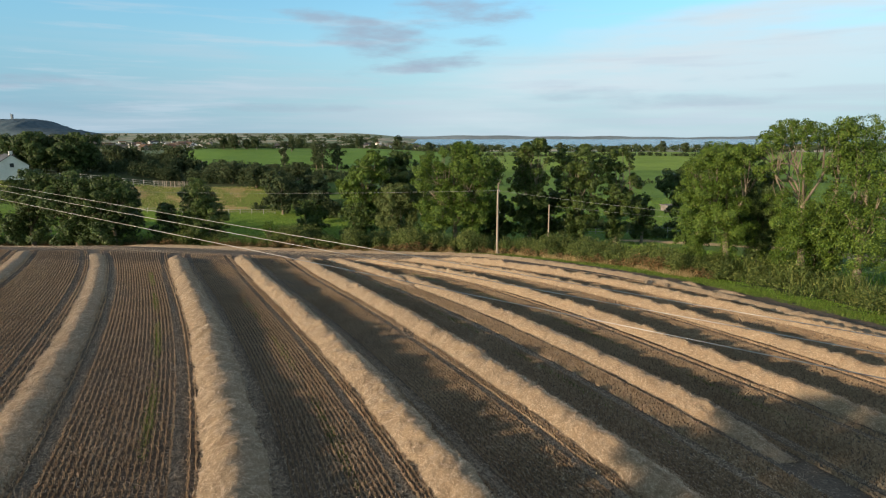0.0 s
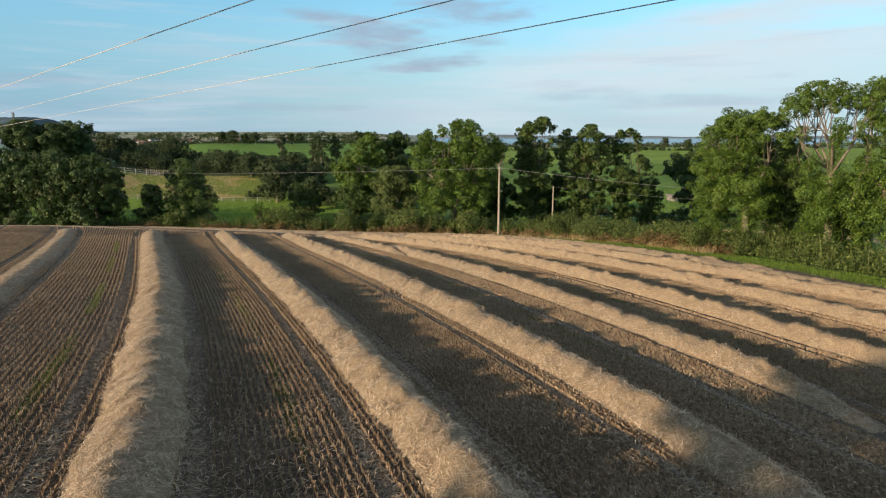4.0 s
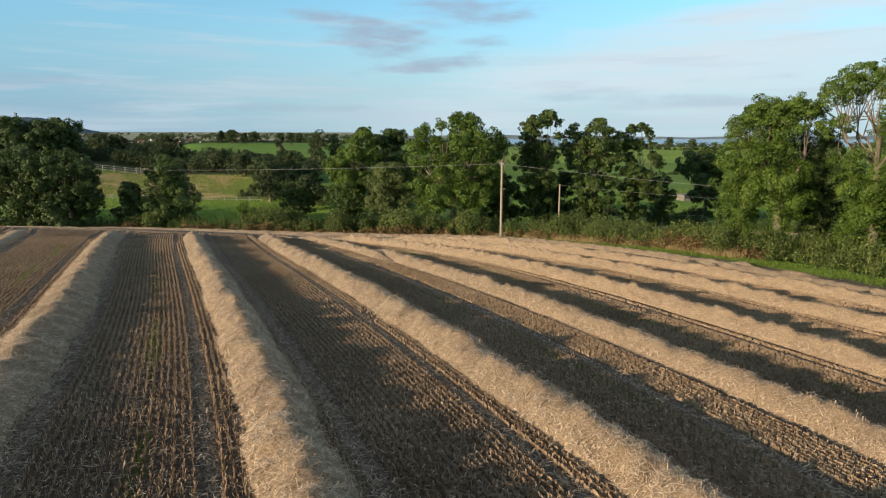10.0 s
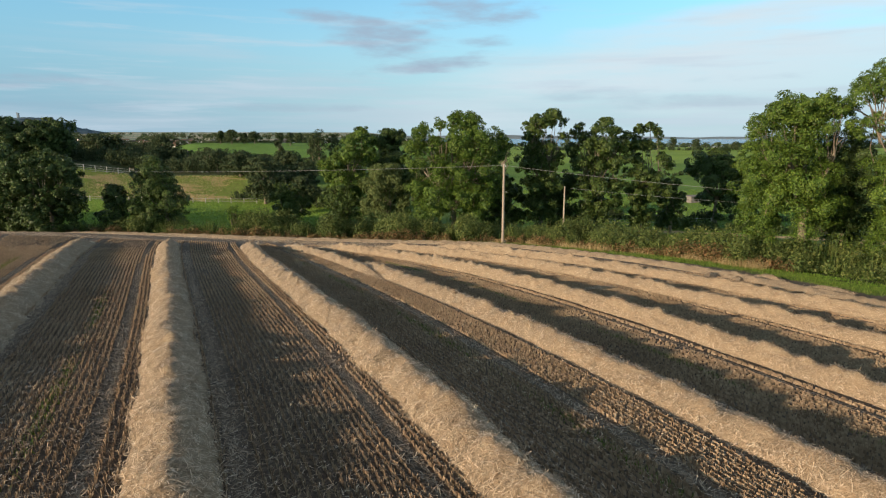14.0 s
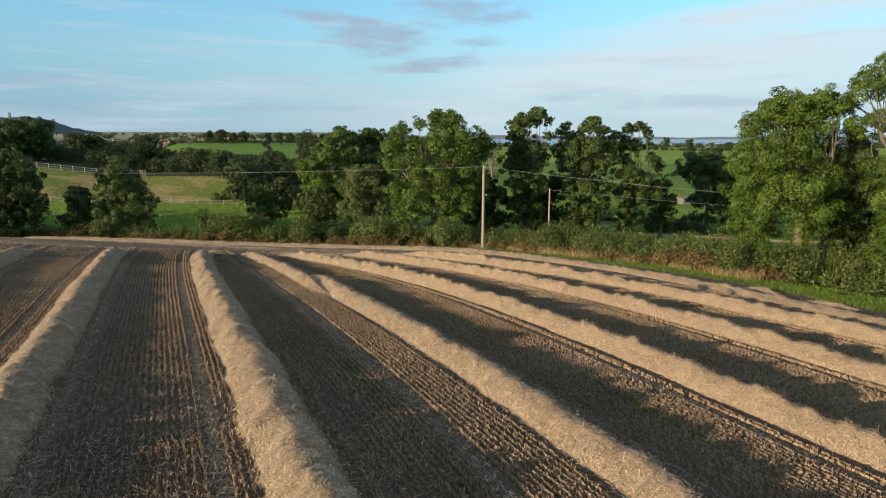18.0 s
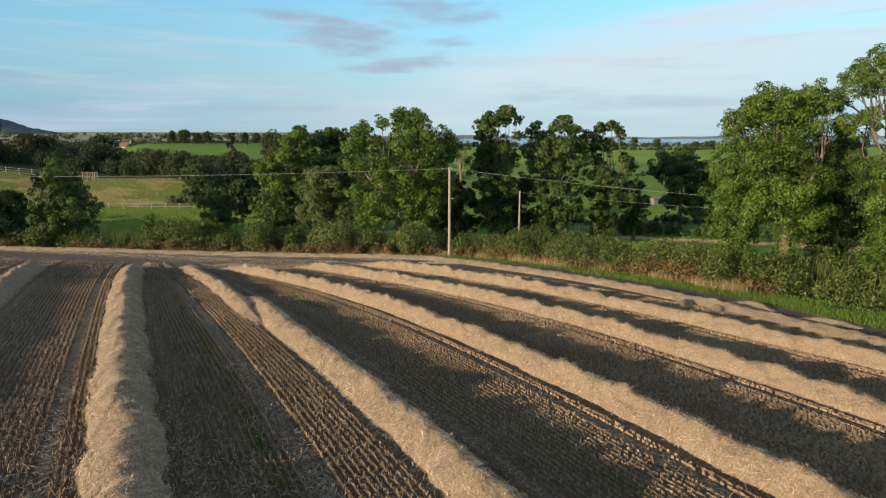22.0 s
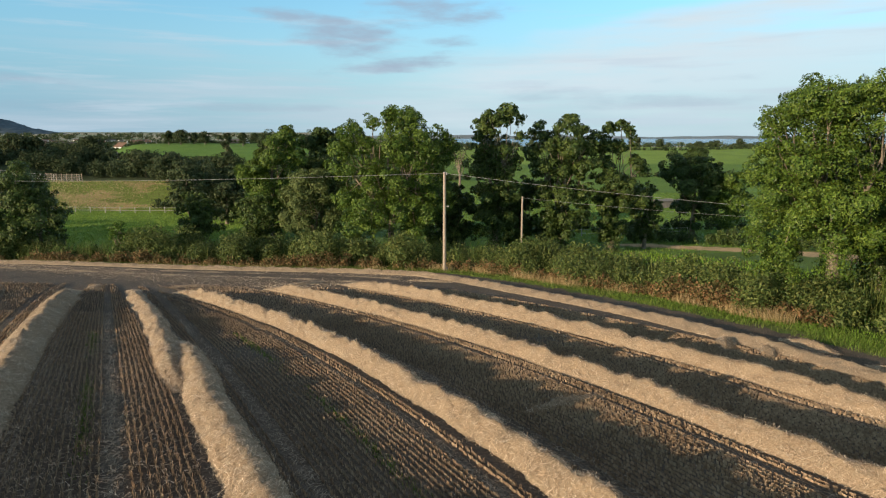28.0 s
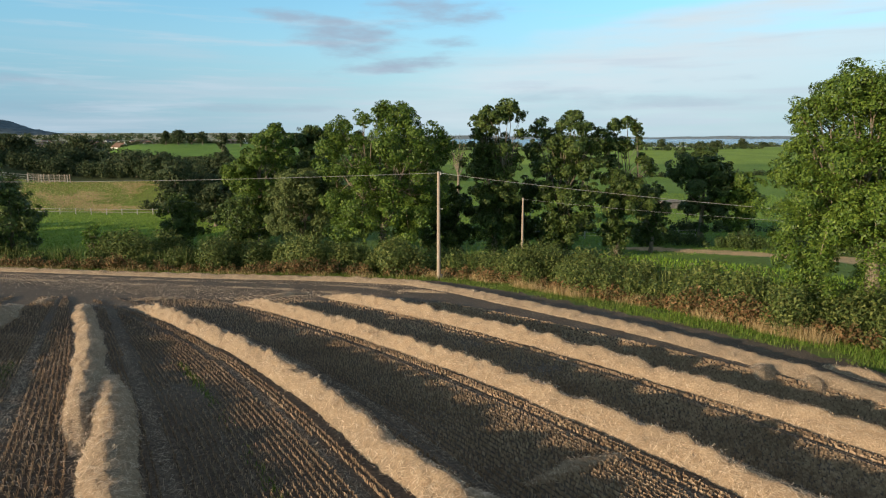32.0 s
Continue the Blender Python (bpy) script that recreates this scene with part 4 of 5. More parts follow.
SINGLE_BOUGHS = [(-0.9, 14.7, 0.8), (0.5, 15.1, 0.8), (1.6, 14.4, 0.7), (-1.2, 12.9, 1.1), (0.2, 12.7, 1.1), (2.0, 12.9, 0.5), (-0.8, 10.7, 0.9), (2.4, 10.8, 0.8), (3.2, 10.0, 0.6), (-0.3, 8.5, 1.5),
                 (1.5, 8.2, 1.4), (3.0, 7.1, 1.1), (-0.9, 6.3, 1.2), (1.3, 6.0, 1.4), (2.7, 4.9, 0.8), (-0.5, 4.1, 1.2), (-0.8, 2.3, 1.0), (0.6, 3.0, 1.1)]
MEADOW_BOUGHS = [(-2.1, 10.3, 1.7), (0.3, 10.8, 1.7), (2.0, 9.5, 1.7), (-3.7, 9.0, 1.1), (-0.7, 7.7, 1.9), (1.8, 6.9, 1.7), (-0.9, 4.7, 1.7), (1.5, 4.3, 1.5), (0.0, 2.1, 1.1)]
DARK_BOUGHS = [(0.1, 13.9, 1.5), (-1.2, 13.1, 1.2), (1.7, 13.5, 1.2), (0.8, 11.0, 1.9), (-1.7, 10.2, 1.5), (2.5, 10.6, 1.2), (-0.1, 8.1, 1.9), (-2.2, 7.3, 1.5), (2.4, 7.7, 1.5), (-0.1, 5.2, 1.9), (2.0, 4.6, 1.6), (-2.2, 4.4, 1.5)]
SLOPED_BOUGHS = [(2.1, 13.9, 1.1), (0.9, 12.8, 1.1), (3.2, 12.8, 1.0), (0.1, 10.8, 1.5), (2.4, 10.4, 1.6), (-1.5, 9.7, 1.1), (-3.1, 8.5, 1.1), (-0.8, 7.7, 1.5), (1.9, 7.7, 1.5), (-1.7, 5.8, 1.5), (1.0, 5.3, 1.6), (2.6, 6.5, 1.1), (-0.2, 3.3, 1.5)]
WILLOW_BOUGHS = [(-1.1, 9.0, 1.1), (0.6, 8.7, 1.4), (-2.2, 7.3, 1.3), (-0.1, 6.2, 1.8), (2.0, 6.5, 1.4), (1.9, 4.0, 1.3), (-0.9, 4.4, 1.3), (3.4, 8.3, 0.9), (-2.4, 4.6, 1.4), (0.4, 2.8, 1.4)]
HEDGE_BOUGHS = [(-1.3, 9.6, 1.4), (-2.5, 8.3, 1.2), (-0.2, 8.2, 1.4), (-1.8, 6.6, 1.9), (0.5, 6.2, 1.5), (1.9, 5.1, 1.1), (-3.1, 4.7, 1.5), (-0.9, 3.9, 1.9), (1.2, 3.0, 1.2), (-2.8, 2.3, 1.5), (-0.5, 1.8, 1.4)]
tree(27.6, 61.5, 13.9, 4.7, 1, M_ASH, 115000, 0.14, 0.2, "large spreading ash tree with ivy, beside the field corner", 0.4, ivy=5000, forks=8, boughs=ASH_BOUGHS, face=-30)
# added dark tree: its leaf colour stands in for shade on the ash's right
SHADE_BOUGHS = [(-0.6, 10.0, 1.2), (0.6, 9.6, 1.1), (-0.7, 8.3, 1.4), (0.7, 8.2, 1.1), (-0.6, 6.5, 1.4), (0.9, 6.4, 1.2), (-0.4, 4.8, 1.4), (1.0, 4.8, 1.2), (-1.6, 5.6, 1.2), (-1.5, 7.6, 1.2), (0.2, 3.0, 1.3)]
tree(31.2, 62.6, 11.5, 3.0, 33, M_DARKLEAF, 50000, 0.14, 0.15, "dark-leaved crown added for the shaded side of the big ash", 0.3, boughs=SHADE_BOUGHS, face=-30)
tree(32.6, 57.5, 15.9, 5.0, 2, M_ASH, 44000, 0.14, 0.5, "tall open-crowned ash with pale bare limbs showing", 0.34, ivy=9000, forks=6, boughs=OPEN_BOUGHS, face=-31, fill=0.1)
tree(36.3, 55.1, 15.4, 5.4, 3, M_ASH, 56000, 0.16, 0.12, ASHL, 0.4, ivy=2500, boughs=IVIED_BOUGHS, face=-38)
tree(35.2, 59.5, 8.6, 3.3, 28, M_ASH, 22000, 0.18, 0.02, "bushy young ash among ivy and bramble", 0.2, 60)
tree(31.8, 64.0, 6.6, 3.0, 29, M_ASH, 14000, 0.18, 0.02, "bushy young ash among ivy and bramble", 0.16, 50)
tree(46.0, 45.0, 14.5, 5.5, 4, M_ASH, 16000, 0.34, 0.05, ASHL, 0.4, 44)
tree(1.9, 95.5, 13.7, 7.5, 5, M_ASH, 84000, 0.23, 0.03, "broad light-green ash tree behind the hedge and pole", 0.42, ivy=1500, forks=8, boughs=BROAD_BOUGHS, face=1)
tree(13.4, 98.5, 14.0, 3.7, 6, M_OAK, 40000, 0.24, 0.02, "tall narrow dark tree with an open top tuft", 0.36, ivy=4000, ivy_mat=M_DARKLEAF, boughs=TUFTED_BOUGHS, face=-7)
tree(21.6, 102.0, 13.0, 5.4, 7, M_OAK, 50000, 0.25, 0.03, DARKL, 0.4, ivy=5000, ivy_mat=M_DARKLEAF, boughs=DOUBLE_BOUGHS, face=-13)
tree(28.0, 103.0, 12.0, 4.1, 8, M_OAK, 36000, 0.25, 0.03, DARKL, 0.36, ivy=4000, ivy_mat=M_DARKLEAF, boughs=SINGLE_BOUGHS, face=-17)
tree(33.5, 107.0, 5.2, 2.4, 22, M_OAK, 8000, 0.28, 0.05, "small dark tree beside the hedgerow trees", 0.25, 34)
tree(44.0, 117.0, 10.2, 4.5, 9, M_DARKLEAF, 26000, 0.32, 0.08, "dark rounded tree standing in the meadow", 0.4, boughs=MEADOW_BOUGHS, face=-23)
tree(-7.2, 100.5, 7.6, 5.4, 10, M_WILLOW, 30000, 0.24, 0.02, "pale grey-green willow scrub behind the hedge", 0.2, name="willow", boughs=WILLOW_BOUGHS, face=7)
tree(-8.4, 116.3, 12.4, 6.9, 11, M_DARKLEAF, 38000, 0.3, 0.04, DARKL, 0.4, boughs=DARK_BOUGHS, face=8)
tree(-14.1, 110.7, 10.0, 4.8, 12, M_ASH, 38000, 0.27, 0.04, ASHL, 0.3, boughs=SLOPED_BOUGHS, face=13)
tree(8.8, 101.0, 5.6, 3.4, 26, M_OAK, 14000, 0.28, 0.02, "dark rounded thorn bush behind the hedge", 0.16, 44, name="thorn_bush")
tree(17.2, 105, 6.2, 3.2, 27, M_OAK, 14000, 0.28, 0.02, "dark rounded thorn bush behind the hedge", 0.16, 44, name="thorn_bush")
tree(-22.4, 107.5, 4.4, 3.2, 13, M_OAK, 10000, 0.27, 0.02, "small dark rounded thorn bush", 0.16, 32, name="thorn_bush")
tree(-13.5, 101.0, 4.4, 3.4, 23, M_OAK, 10000, 0.26, 0.02, "dark rounded thorn bush behind the hedge", 0.16, 32, name="thorn_bush")
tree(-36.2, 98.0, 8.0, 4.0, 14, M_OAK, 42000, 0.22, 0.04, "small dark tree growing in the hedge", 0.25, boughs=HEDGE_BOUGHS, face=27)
tree(-41.4, 95.5, 4.8, 2.8, 15, M_DARKLEAF, 10000, 0.25, 0.02, "low dark bush beside a small tree", 0.16, 30, name="thorn_bush")
tree(-47.4, 91.5, 9.3, 4.6, 16, M_DARKLEAF, 30000, 0.29, 0.02, "dense dark tree at the field hedge", 0.3, 80)
tree(-53.4, 92.5, 9.8, 5.0, 17, M_DARKLEAF, 30000, 0.29, 0.02, "dense dark tree at the field hedge", 0.3, 80)
tree(-60.5, 93.5, 10.0, 5.2, 18, M_DARKLEAF, 30000, 0.3, 0.02, "dense dark tree at the field hedge", 0.3, 46)
tree(-69.0, 94.5, 8.8, 4.6, 19, M_DARKLEAF, 14000, 0.32, 0.02, "dense dark tree at the field hedge", 0.3, 40)
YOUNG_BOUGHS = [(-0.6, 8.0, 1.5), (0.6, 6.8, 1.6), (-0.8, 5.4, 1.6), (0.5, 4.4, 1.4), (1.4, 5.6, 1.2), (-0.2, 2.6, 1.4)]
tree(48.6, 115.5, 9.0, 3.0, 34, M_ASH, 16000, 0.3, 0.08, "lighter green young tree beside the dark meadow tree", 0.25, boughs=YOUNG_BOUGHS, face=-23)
for k, (tx, ty) in enumerate([(-77, 97), (-84.5, 100), (-93, 103)]):
    tree(tx, ty, 9.6, 5.2, 35 + k, M_DARKLEAF, 9000, 0.5, 0.02, "dense dark tree at the field hedge", 0.3, 46)
tree(-108, 190, 15.6, 8.4, 20, M_DARKLEAF, 30000, 0.5, 0.03, "big dark tree beside the white house", 0.4, 52)
tree(-120, 188, 15.8, 8.6, 21, M_DARKLEAF, 30000, 0.5, 0.03, "big dark tree beside the white house", 0.4, 52)

tree(-25.4, 93.2, 2.4, 1.3, 24, M_IVY, 3000, 0.17, 0.3, "stunted ivy-clad stump with bare twigs above", 0.18, 20, name="stump", forks=11)
tree(13.0, 152.0, 11.3, 2.6, 25, M_FARTREE, 500, 0.3, 0.5, "nearly dead bare tree on the hillside", 0.3, 20, name="dead_tree", forks=9)


def hedge(points, wide, high, seed, mat, n, leaf, label, name="hedge", ragged=0.35, category="hedge", zlift=0.0, bush=7.0):
    """A hedge of leaf clumps along a line."""
    r = np.random.default_rng(seed)
    P = np.array(points, float)
    s = np.concatenate([[0], np.cumsum(np.hypot(*np.diff(P, axis=0).T))])
    cl = max(12, int(s[-1] * wide / (high * high) * 4.2))
    v = r.random(cl) * s[-1]
    c = np.stack([np.interp(v, s, P[:, 0]), np.interp(v, s, P[:, 1])], -1)
    c = c + r.uniform(-0.5, 0.5, (cl, 2)) * wide
    hh = high * (0.75 + ragged * np.sin(v * 0.5 + seed) * np.sin(v * 0.19) + ragged * r.normal(0, 0.6, cl))
    hh = np.clip(hh, 0.25 * high, 1.5 * high)
    z = land(c[:, 0], c[:, 1])
    which = r.choice(cl, n, p=hh ** 2 / np.sum(hh ** 2))
    d = r.normal(0, 1, (n, 3))
    d /= np.linalg.norm(d, axis=1)[:, None]
    sh = r.random(n) ** 0.4
    p = np.concatenate([c, (z + hh * 0.5)[:, None]], -1)[which] + d * sh[:, None] * np.stack([hh * 0.46, hh * 0.46, hh * 0.52], -1)[which]
    p[:, 2] = np.maximum(p[:, 2], z[which] + 0.05) + zlift
    mid = P[len(P) // 2]
    ob = thing(name, (mid[0], mid[1], landz(*mid)), label, category)
    o = np.array(ob.matrix_basis.translation)
    cut = np.floor(v[which] / bush).astype(int)
    for k in np.unique(cut):
        m = cut == k
        part("bush", leaf_mesh("bush", p[m] - o, d[m], leaf, mat, r, 0.6), None, ob)
    return ob


def along(gap, i0, i1, lo=-1e9, hi=1e9):
    return [p for p in inset(EDGE[i0:i1], -gap) if lo < p[0] < hi]


hedge(along(4.6, 1, 14, 24, 50), 3.6, 1.6, 38, M_HEDGE, 26000, 0.15, "low bramble and nettle hedge under the ash trees")
hedge(along(5.4, 1, 14, 7, 25), 4.8, 2.3, 31, M_HEDGE, 62000, 0.15, "broad overgrown bramble hedge along the field edge")
hedge(along(10.0, 1, 14, 7, 27), 6.0, 2.4, 32, M_HEDGE, 44000, 0.22, "broad overgrown bramble hedge behind the field edge")
hedge(along(9.8, 1, 14, 25, 47), 6.0, 2.1, 39, M_HEDGE, 40000, 0.19, "overgrown bramble and nettle bank under the ash trees")
hedge(along(4.4, 1, 14, -28, 7), 3.6, 3.0, 33, M_HEDGE, 56000, 0.19, "dense dark hedge of thorn and bramble along the field")
hedge(along(4.4, 8, 14, -84, -28), 3.4, 2.2, 34, M_HEDGE, 34000, 0.22, "low bramble hedge along the field")
hedge([(-26, 97), (-14, 96), (-3, 93), (9, 90)], 5.0, 3.0, 37, M_HEDGE, 40000, 0.22, "dark thorn scrub under the hedgerow trees", "scrub")
hedge(along(1.9, 1, 14, -75, 4), 1.6, 1.2, 35, M_DOCK, 30000, 0.17, "strip of rusty dock and dry weeds before the hedge", "weed_strip", category="weeds")
hedge(along(3.0, 1, 14, 4, 24), 1.4, 1.1, 36, M_DOCK, 15000, 0.16, "strip of rusty dock and dry weeds before the hedge", "weed_strip", category="weeds")


def blades(name, pts, tall, mat, seed, label, width=0.03):
    r = np.random.default_rng(seed)
    n = len(pts)
    h = tall * r.uniform(0.5, 1.3, n)
    ln = r.normal(0, 0.25, (n, 2)) * h[:, None]
    a = r.uniform(0, 3.14, n)
    w = np.stack([np.cos(a), np.sin(a), 0 * a], -1) * width / 2
    V = np.stack([pts - w, pts + w, pts + np.concatenate([ln, h[:, None]], -1)], 1).reshape(-1, 3)
    ob = thing(name, (0, 0, 0), label, "grass", kind="stuff")
    part("blades", mesh_of("blades", V, np.arange(3 * n).reshape(n, 3), mat), None, ob)


def verge_points(n, lo, hi, seed, xlo, xhi, clumpy=0.0):
    r = np.random.default_rng(seed)
    line = np.array([p for p in inset(EDGE[1:14], 0) if xlo < p[0] < xhi])
    i = r.integers(0, len(line) - 1, n)
    f = r.random((n, 1))
    p = line[i] * (1 - f) + line[i + 1] * f
    d = line[i + 1] - line[i]
    d /= np.linalg.norm(d, axis=1)[:, None]
    g = r.uniform(lo, hi, n)
    p = p - np.stack([-d[:, 1], d[:, 0]], -1) * g[:, None]
    if clumpy:
        k = np.sin(p[:, 0] * 0.9 + 1) * np.sin(p[:, 1] * 1.1) + 0.5 * np.sin(p[:, 0] * 2.3 + p[:, 1]) + r.normal(0, 0.35, n) - 0.3 * (g - (lo + hi) / 2) ** 2 > clumpy
        p = p[k]
    return np.concatenate([p, land(p[:, 0], p[:, 1])[:, None] - 0.02], -1)


blades("verge_grass", verge_points(30000, -0.2, 3.0, 41, 7, 40, -1.0), 0.22, M_GRASS, 42, "fresh green grass verge along the field edge")
M_VERGE = island("lush_verge_grass", [(0.0, (0.1, 0.18, 0.02)), (0.6, (0.17, 0.3, 0.035)), (1.0, (0.27, 0.4, 0.06))], 0.6, 0.35)
blades("verge_grass", verge_points(36000, 0.2, 4.4, 49, 15, 45, -0.9), 0.2, M_VERGE, 50, "lush bright green grass verge before the hedge")
blades("dry_grass", verge_points(26000, 1.6, 3.9, 43, 3, 21, 0.25), 0.6, M_DRYGRASS, 44, "tufts of tall dry straw-coloured grass")
blades("verge_grass", verge_points(16000, 0.3, 2.0, 45, -70, 8), 0.35, M_GRASS, 46, "thin grass at the hedge foot")
def meadow(n, x0, x1, y0, y1, seed, mat, label):
    r = np.random.default_rng(seed)
    x, y = r.uniform(x0, x1, n), r.uniform(y0, y1, n)
    k = (edge_gap(x, y) > 8) & (strip_gap(x, y) > 2.6)
    blades("pasture_grass", np.stack([x[k], y[k], land(x[k], y[k]) - 0.03], -1), 0.2, mat, seed + 1, label, 0.18)


M_PASTURE = island("pasture_grass_blade", [(0.0, (0.12, 0.2, 0.032)), (0.6, (0.175, 0.285, 0.043)), (1.0, (0.24, 0.34, 0.065))], 0.7, 0.3)
meadow(36000, -90, -14, 98, 149, 51, M_PASTURE, "short green paddock grass")
meadow(42000, 2, 95, 104, 190, 53, M_PASTURE, "short green meadow grass")
def rough_grass(n, seed):
    r = np.random.default_rng(seed)
    x, y = r.uniform(22, 75, n), r.uniform(40, 104, n)
    k = (edge_gap(x, y) > 6) & (edge_gap(x, y) < 34) & (strip_gap(x, y) > 2.6)
    blades("rough_grass", np.stack([x[k], y[k], land(x[k], y[k]) - 0.03], -1), 0.45, M_VERGE, seed + 1, "rough tall green grass under the hedgerow trees", 0.12)


rough_grass(36000, 59)
meadow(6500, -82, -50, 149, 175, 55, M_DRYGRASS, "rough dry grass on the bank")
meadow(12000, -95, -40, 148, 176, 57, M_PASTURE, "green grass among the dry grass on the bank")
blades("dry_grass", verge_points(9000, 0.2, 1.4, 47, -70, 8, 0.2), 0.5, M_DRYGRASS, 48, "dry straw-coloured grass at the hedge foot")

M_NETTLE = island("nettle_and_bramble_stem", [(0.0, (0.05, 0.085, 0.02)), (0.6, (0.11, 0.16, 0.035)), (1.0, (0.22, 0.23, 0.07))], 0.6, 0.25)
blades("tall_weeds", verge_points(15000, 4.0, 12.5, 61, 7, 46, -0.5), 2.0, M_NETTLE, 62, "tall nettle and bramble stems standing in the hedge", 0.09)
blades("tall_weeds", verge_points(9000, 3.6, 7.0, 63, -75, 8, -0.5), 2.2, M_NETTLE, 64, "tall nettle and bramble stems standing in the hedge", 0.09)

# trees behind the viewer's starting point, whose shade lies over the near corner of the field
for k, (tx, ty, th) in enumerate([(-30.2, -13.1, 27), (-25.8, -19, 24), (-20, -25, 17.5), (-15, -30, 18), (-9, -35, 18), (-2, -41, 17), (6, -47, 17)]):
    tree(tx, ty, landz(tx, ty) + th, 5.0, 60 + k, M_OAK, 9000, 0.7, 0.02, "dark hedgerow tree at the field's back corner", 0.4, 44, group="back hedgerow trees")


# ---- poles and wires ----
def round_post(bm, h, r0, r1, sides=12, x=0.0, y=0.0, z=0.0):
    bmesh.ops.create_cone(bm, cap_ends=True, segments=sides, radius1=r0, radius2=r1, depth=h, matrix=Matrix.Translation((x, y, z + h / 2)))
    return bm


def sagging(a, b, sag, n=28):
    a, b = Vector(a), Vector(b)
    return [a.lerp(b, i / n) - Vector((0, 0, 4 * sag * (i / n) * (1 - i / n))) for i in range(n + 1)]


POLE = (6.85, 80.0)
pz = landz(*POLE)
pole = thing("utility_pole", (*POLE, pz), "tall pale weathered wooden utility pole at the field edge", "utility pole")
part("post", round_post(bmesh.new(), 7.95 - pz + 0.4, 0.15, 0.11, z=-0.4), M_POLE, pole)
part("cap", round_post(bmesh.new(), 0.05, 0.125, 0.1, z=7.95 - pz), M_RAIL, pole, "pale metal cap")
part("insulator", round_post(bmesh.new(), 0.22, 0.06, 0.045, x=0.16, z=7.75 - pz), M_RAIL, pole, "small pale insulator")
part("bracket", box(bmesh.new(), 0.05, 0.35, -0.03, 0.03, 5.15 - pz, 5.22 - pz, 0.01), M_RAIL, pole, "short metal step bracket")
part("stay_plate", box(bmesh.new(), 0.1, 0.3, -0.16, -0.1, 0.1, 0.5, 0.02), M_SLATE, pole, "dark plate near the foot")
pole2 = thing("utility_pole", (15.5, 93.2, landz(15.5, 93.2)), "shorter pale wooden pole standing behind the hedge", "utility pole")
part("post", round_post(bmesh.new(), 4.75 - landz(15.5, 93.2) + 0.4, 0.12, 0.09, z=-0.4), M_POLE, pole2)


def wire(name, pts, r, label, mat=M_WIRE):
    p = Vector(pts[len(pts) // 2])
    ob = thing(name, tuple(p), label, "wire")
    part("strand", join_tubes("strand", [tube([Vector(q) - p for q in pts], [r] * len(pts), 5)], mat), None, ob)


wire("overhead_wire", sagging((6.85, 80.0, 7.9), (-63, 103, 6.2), 0.5), 0.012, "single overhead wire from the pole over the hedge")
wire("overhead_wire", sagging((6.85, 80.0, 7.9), (52, 62, 5.2), 0.6), 0.012, "single overhead wire from the pole over the hedge")
wire("overhead_wire", sagging((15.5, 93.2, 4.6), (52, 80, 3.2), 0.4), 0.009, "thin overhead wire from the short pole")
for a, b, z0, z1 in (((20, -10.8), (-60, 75.3), 13.2, 10.4), ((20, -11.6), (-60, 72.2), 13.3, 10.5), ((20, -12.1), (-60, 68.2), 13.35, 10.65)):
    d = Vector((b[0] - a[0], b[1] - a[1], z1 - z0))
    e0, e1 = Vector((*a, z0)) - d * 0.35, Vector((*a, z0)) + d * 1.35
    wire("power_line", [e0, e0.lerp(e1, 0.25), e0.lerp(e1, 0.5), e0.lerp(e1, 0.75), e1], 0.005, "bare metal power line crossing high over the field", M_LINE)


# ---- buildings, fences and the far country ----
def house(x, y, turn, w, l, eave, rise, wall, roof, label, name="house", windows=True, chimney=True, z=None, group=""):
    """Gabled house: walls, two roof slopes with thickness, chimney, windows and a door."""
    z0 = landz(x, y) if z is None else z
    ob = thing(name, (x, y, z0), label, "house", group, turn=turn)
    bm = bmesh.new()
    box(bm, -w / 2, w / 2, -l / 2, l / 2, -0.6, eave)
    vs = [bm.verts.new(p) for p in ((-w / 2, -l / 2, eave), (w / 2, -l / 2, eave), (0, -l / 2, eave + rise), (-w / 2, l / 2, eave), (w / 2, l / 2, eave), (0, l / 2, eave + rise))]
    bm.faces.new((vs[0], vs[1], vs[2]))
    bm.faces.new((vs[4], vs[3], vs[5]))
    part("wall", bm, wall, ob)
    for sgn in (-1, 1):
        bm = bmesh.new()
        a, o = w / 2 + 0.3, l / 2 + 0.25
        dz = rise * 0.3 / (w / 2)
        p = [(sgn * a, -o, eave - dz), (sgn * a, o, eave - dz), (0, o, eave + rise), (0, -o, eave + rise)]
        lo = [bm.verts.new(q) for q in p]
        hi = [bm.verts.new((q[0], q[1], q[2] + 0.14)) for q in p]
        bm.faces.new(hi)
        bm.faces.new(lo[::-1])
        for i in range(4):
            bm.faces.new((lo[i], lo[(i + 1) % 4], hi[(i + 1) % 4], hi[i]))
        part("roof_slope", bm, roof, ob)
    if chimney:
        part("chimney", box(bmesh.new(), -0.35, 0.35, -l / 2 + 0.3, -l / 2 + 1.0, eave + rise * 0.6, eave + rise + 0.9, 0.03), wall, ob)
    if windows:
        for k in range(2):
            yy = (-l / 4, l / 4)[k]
            for sx in (-1, 1):
                part("window", box(bmesh.new(), sx * w / 2 - 0.05, sx * w / 2 + 0.05, yy - 0.5, yy + 0.5, eave * 0.4, eave * 0.4 + 1.1), M_GLASS, ob, "dark window pane")
        part("window", box(bmesh.new(), -0.45, 0.45, -l / 2 - 0.05, -l / 2 + 0.05, eave * 0.85, eave * 0.85 + 1.0), M_GLASS, ob, "dark gable window")
    return ob


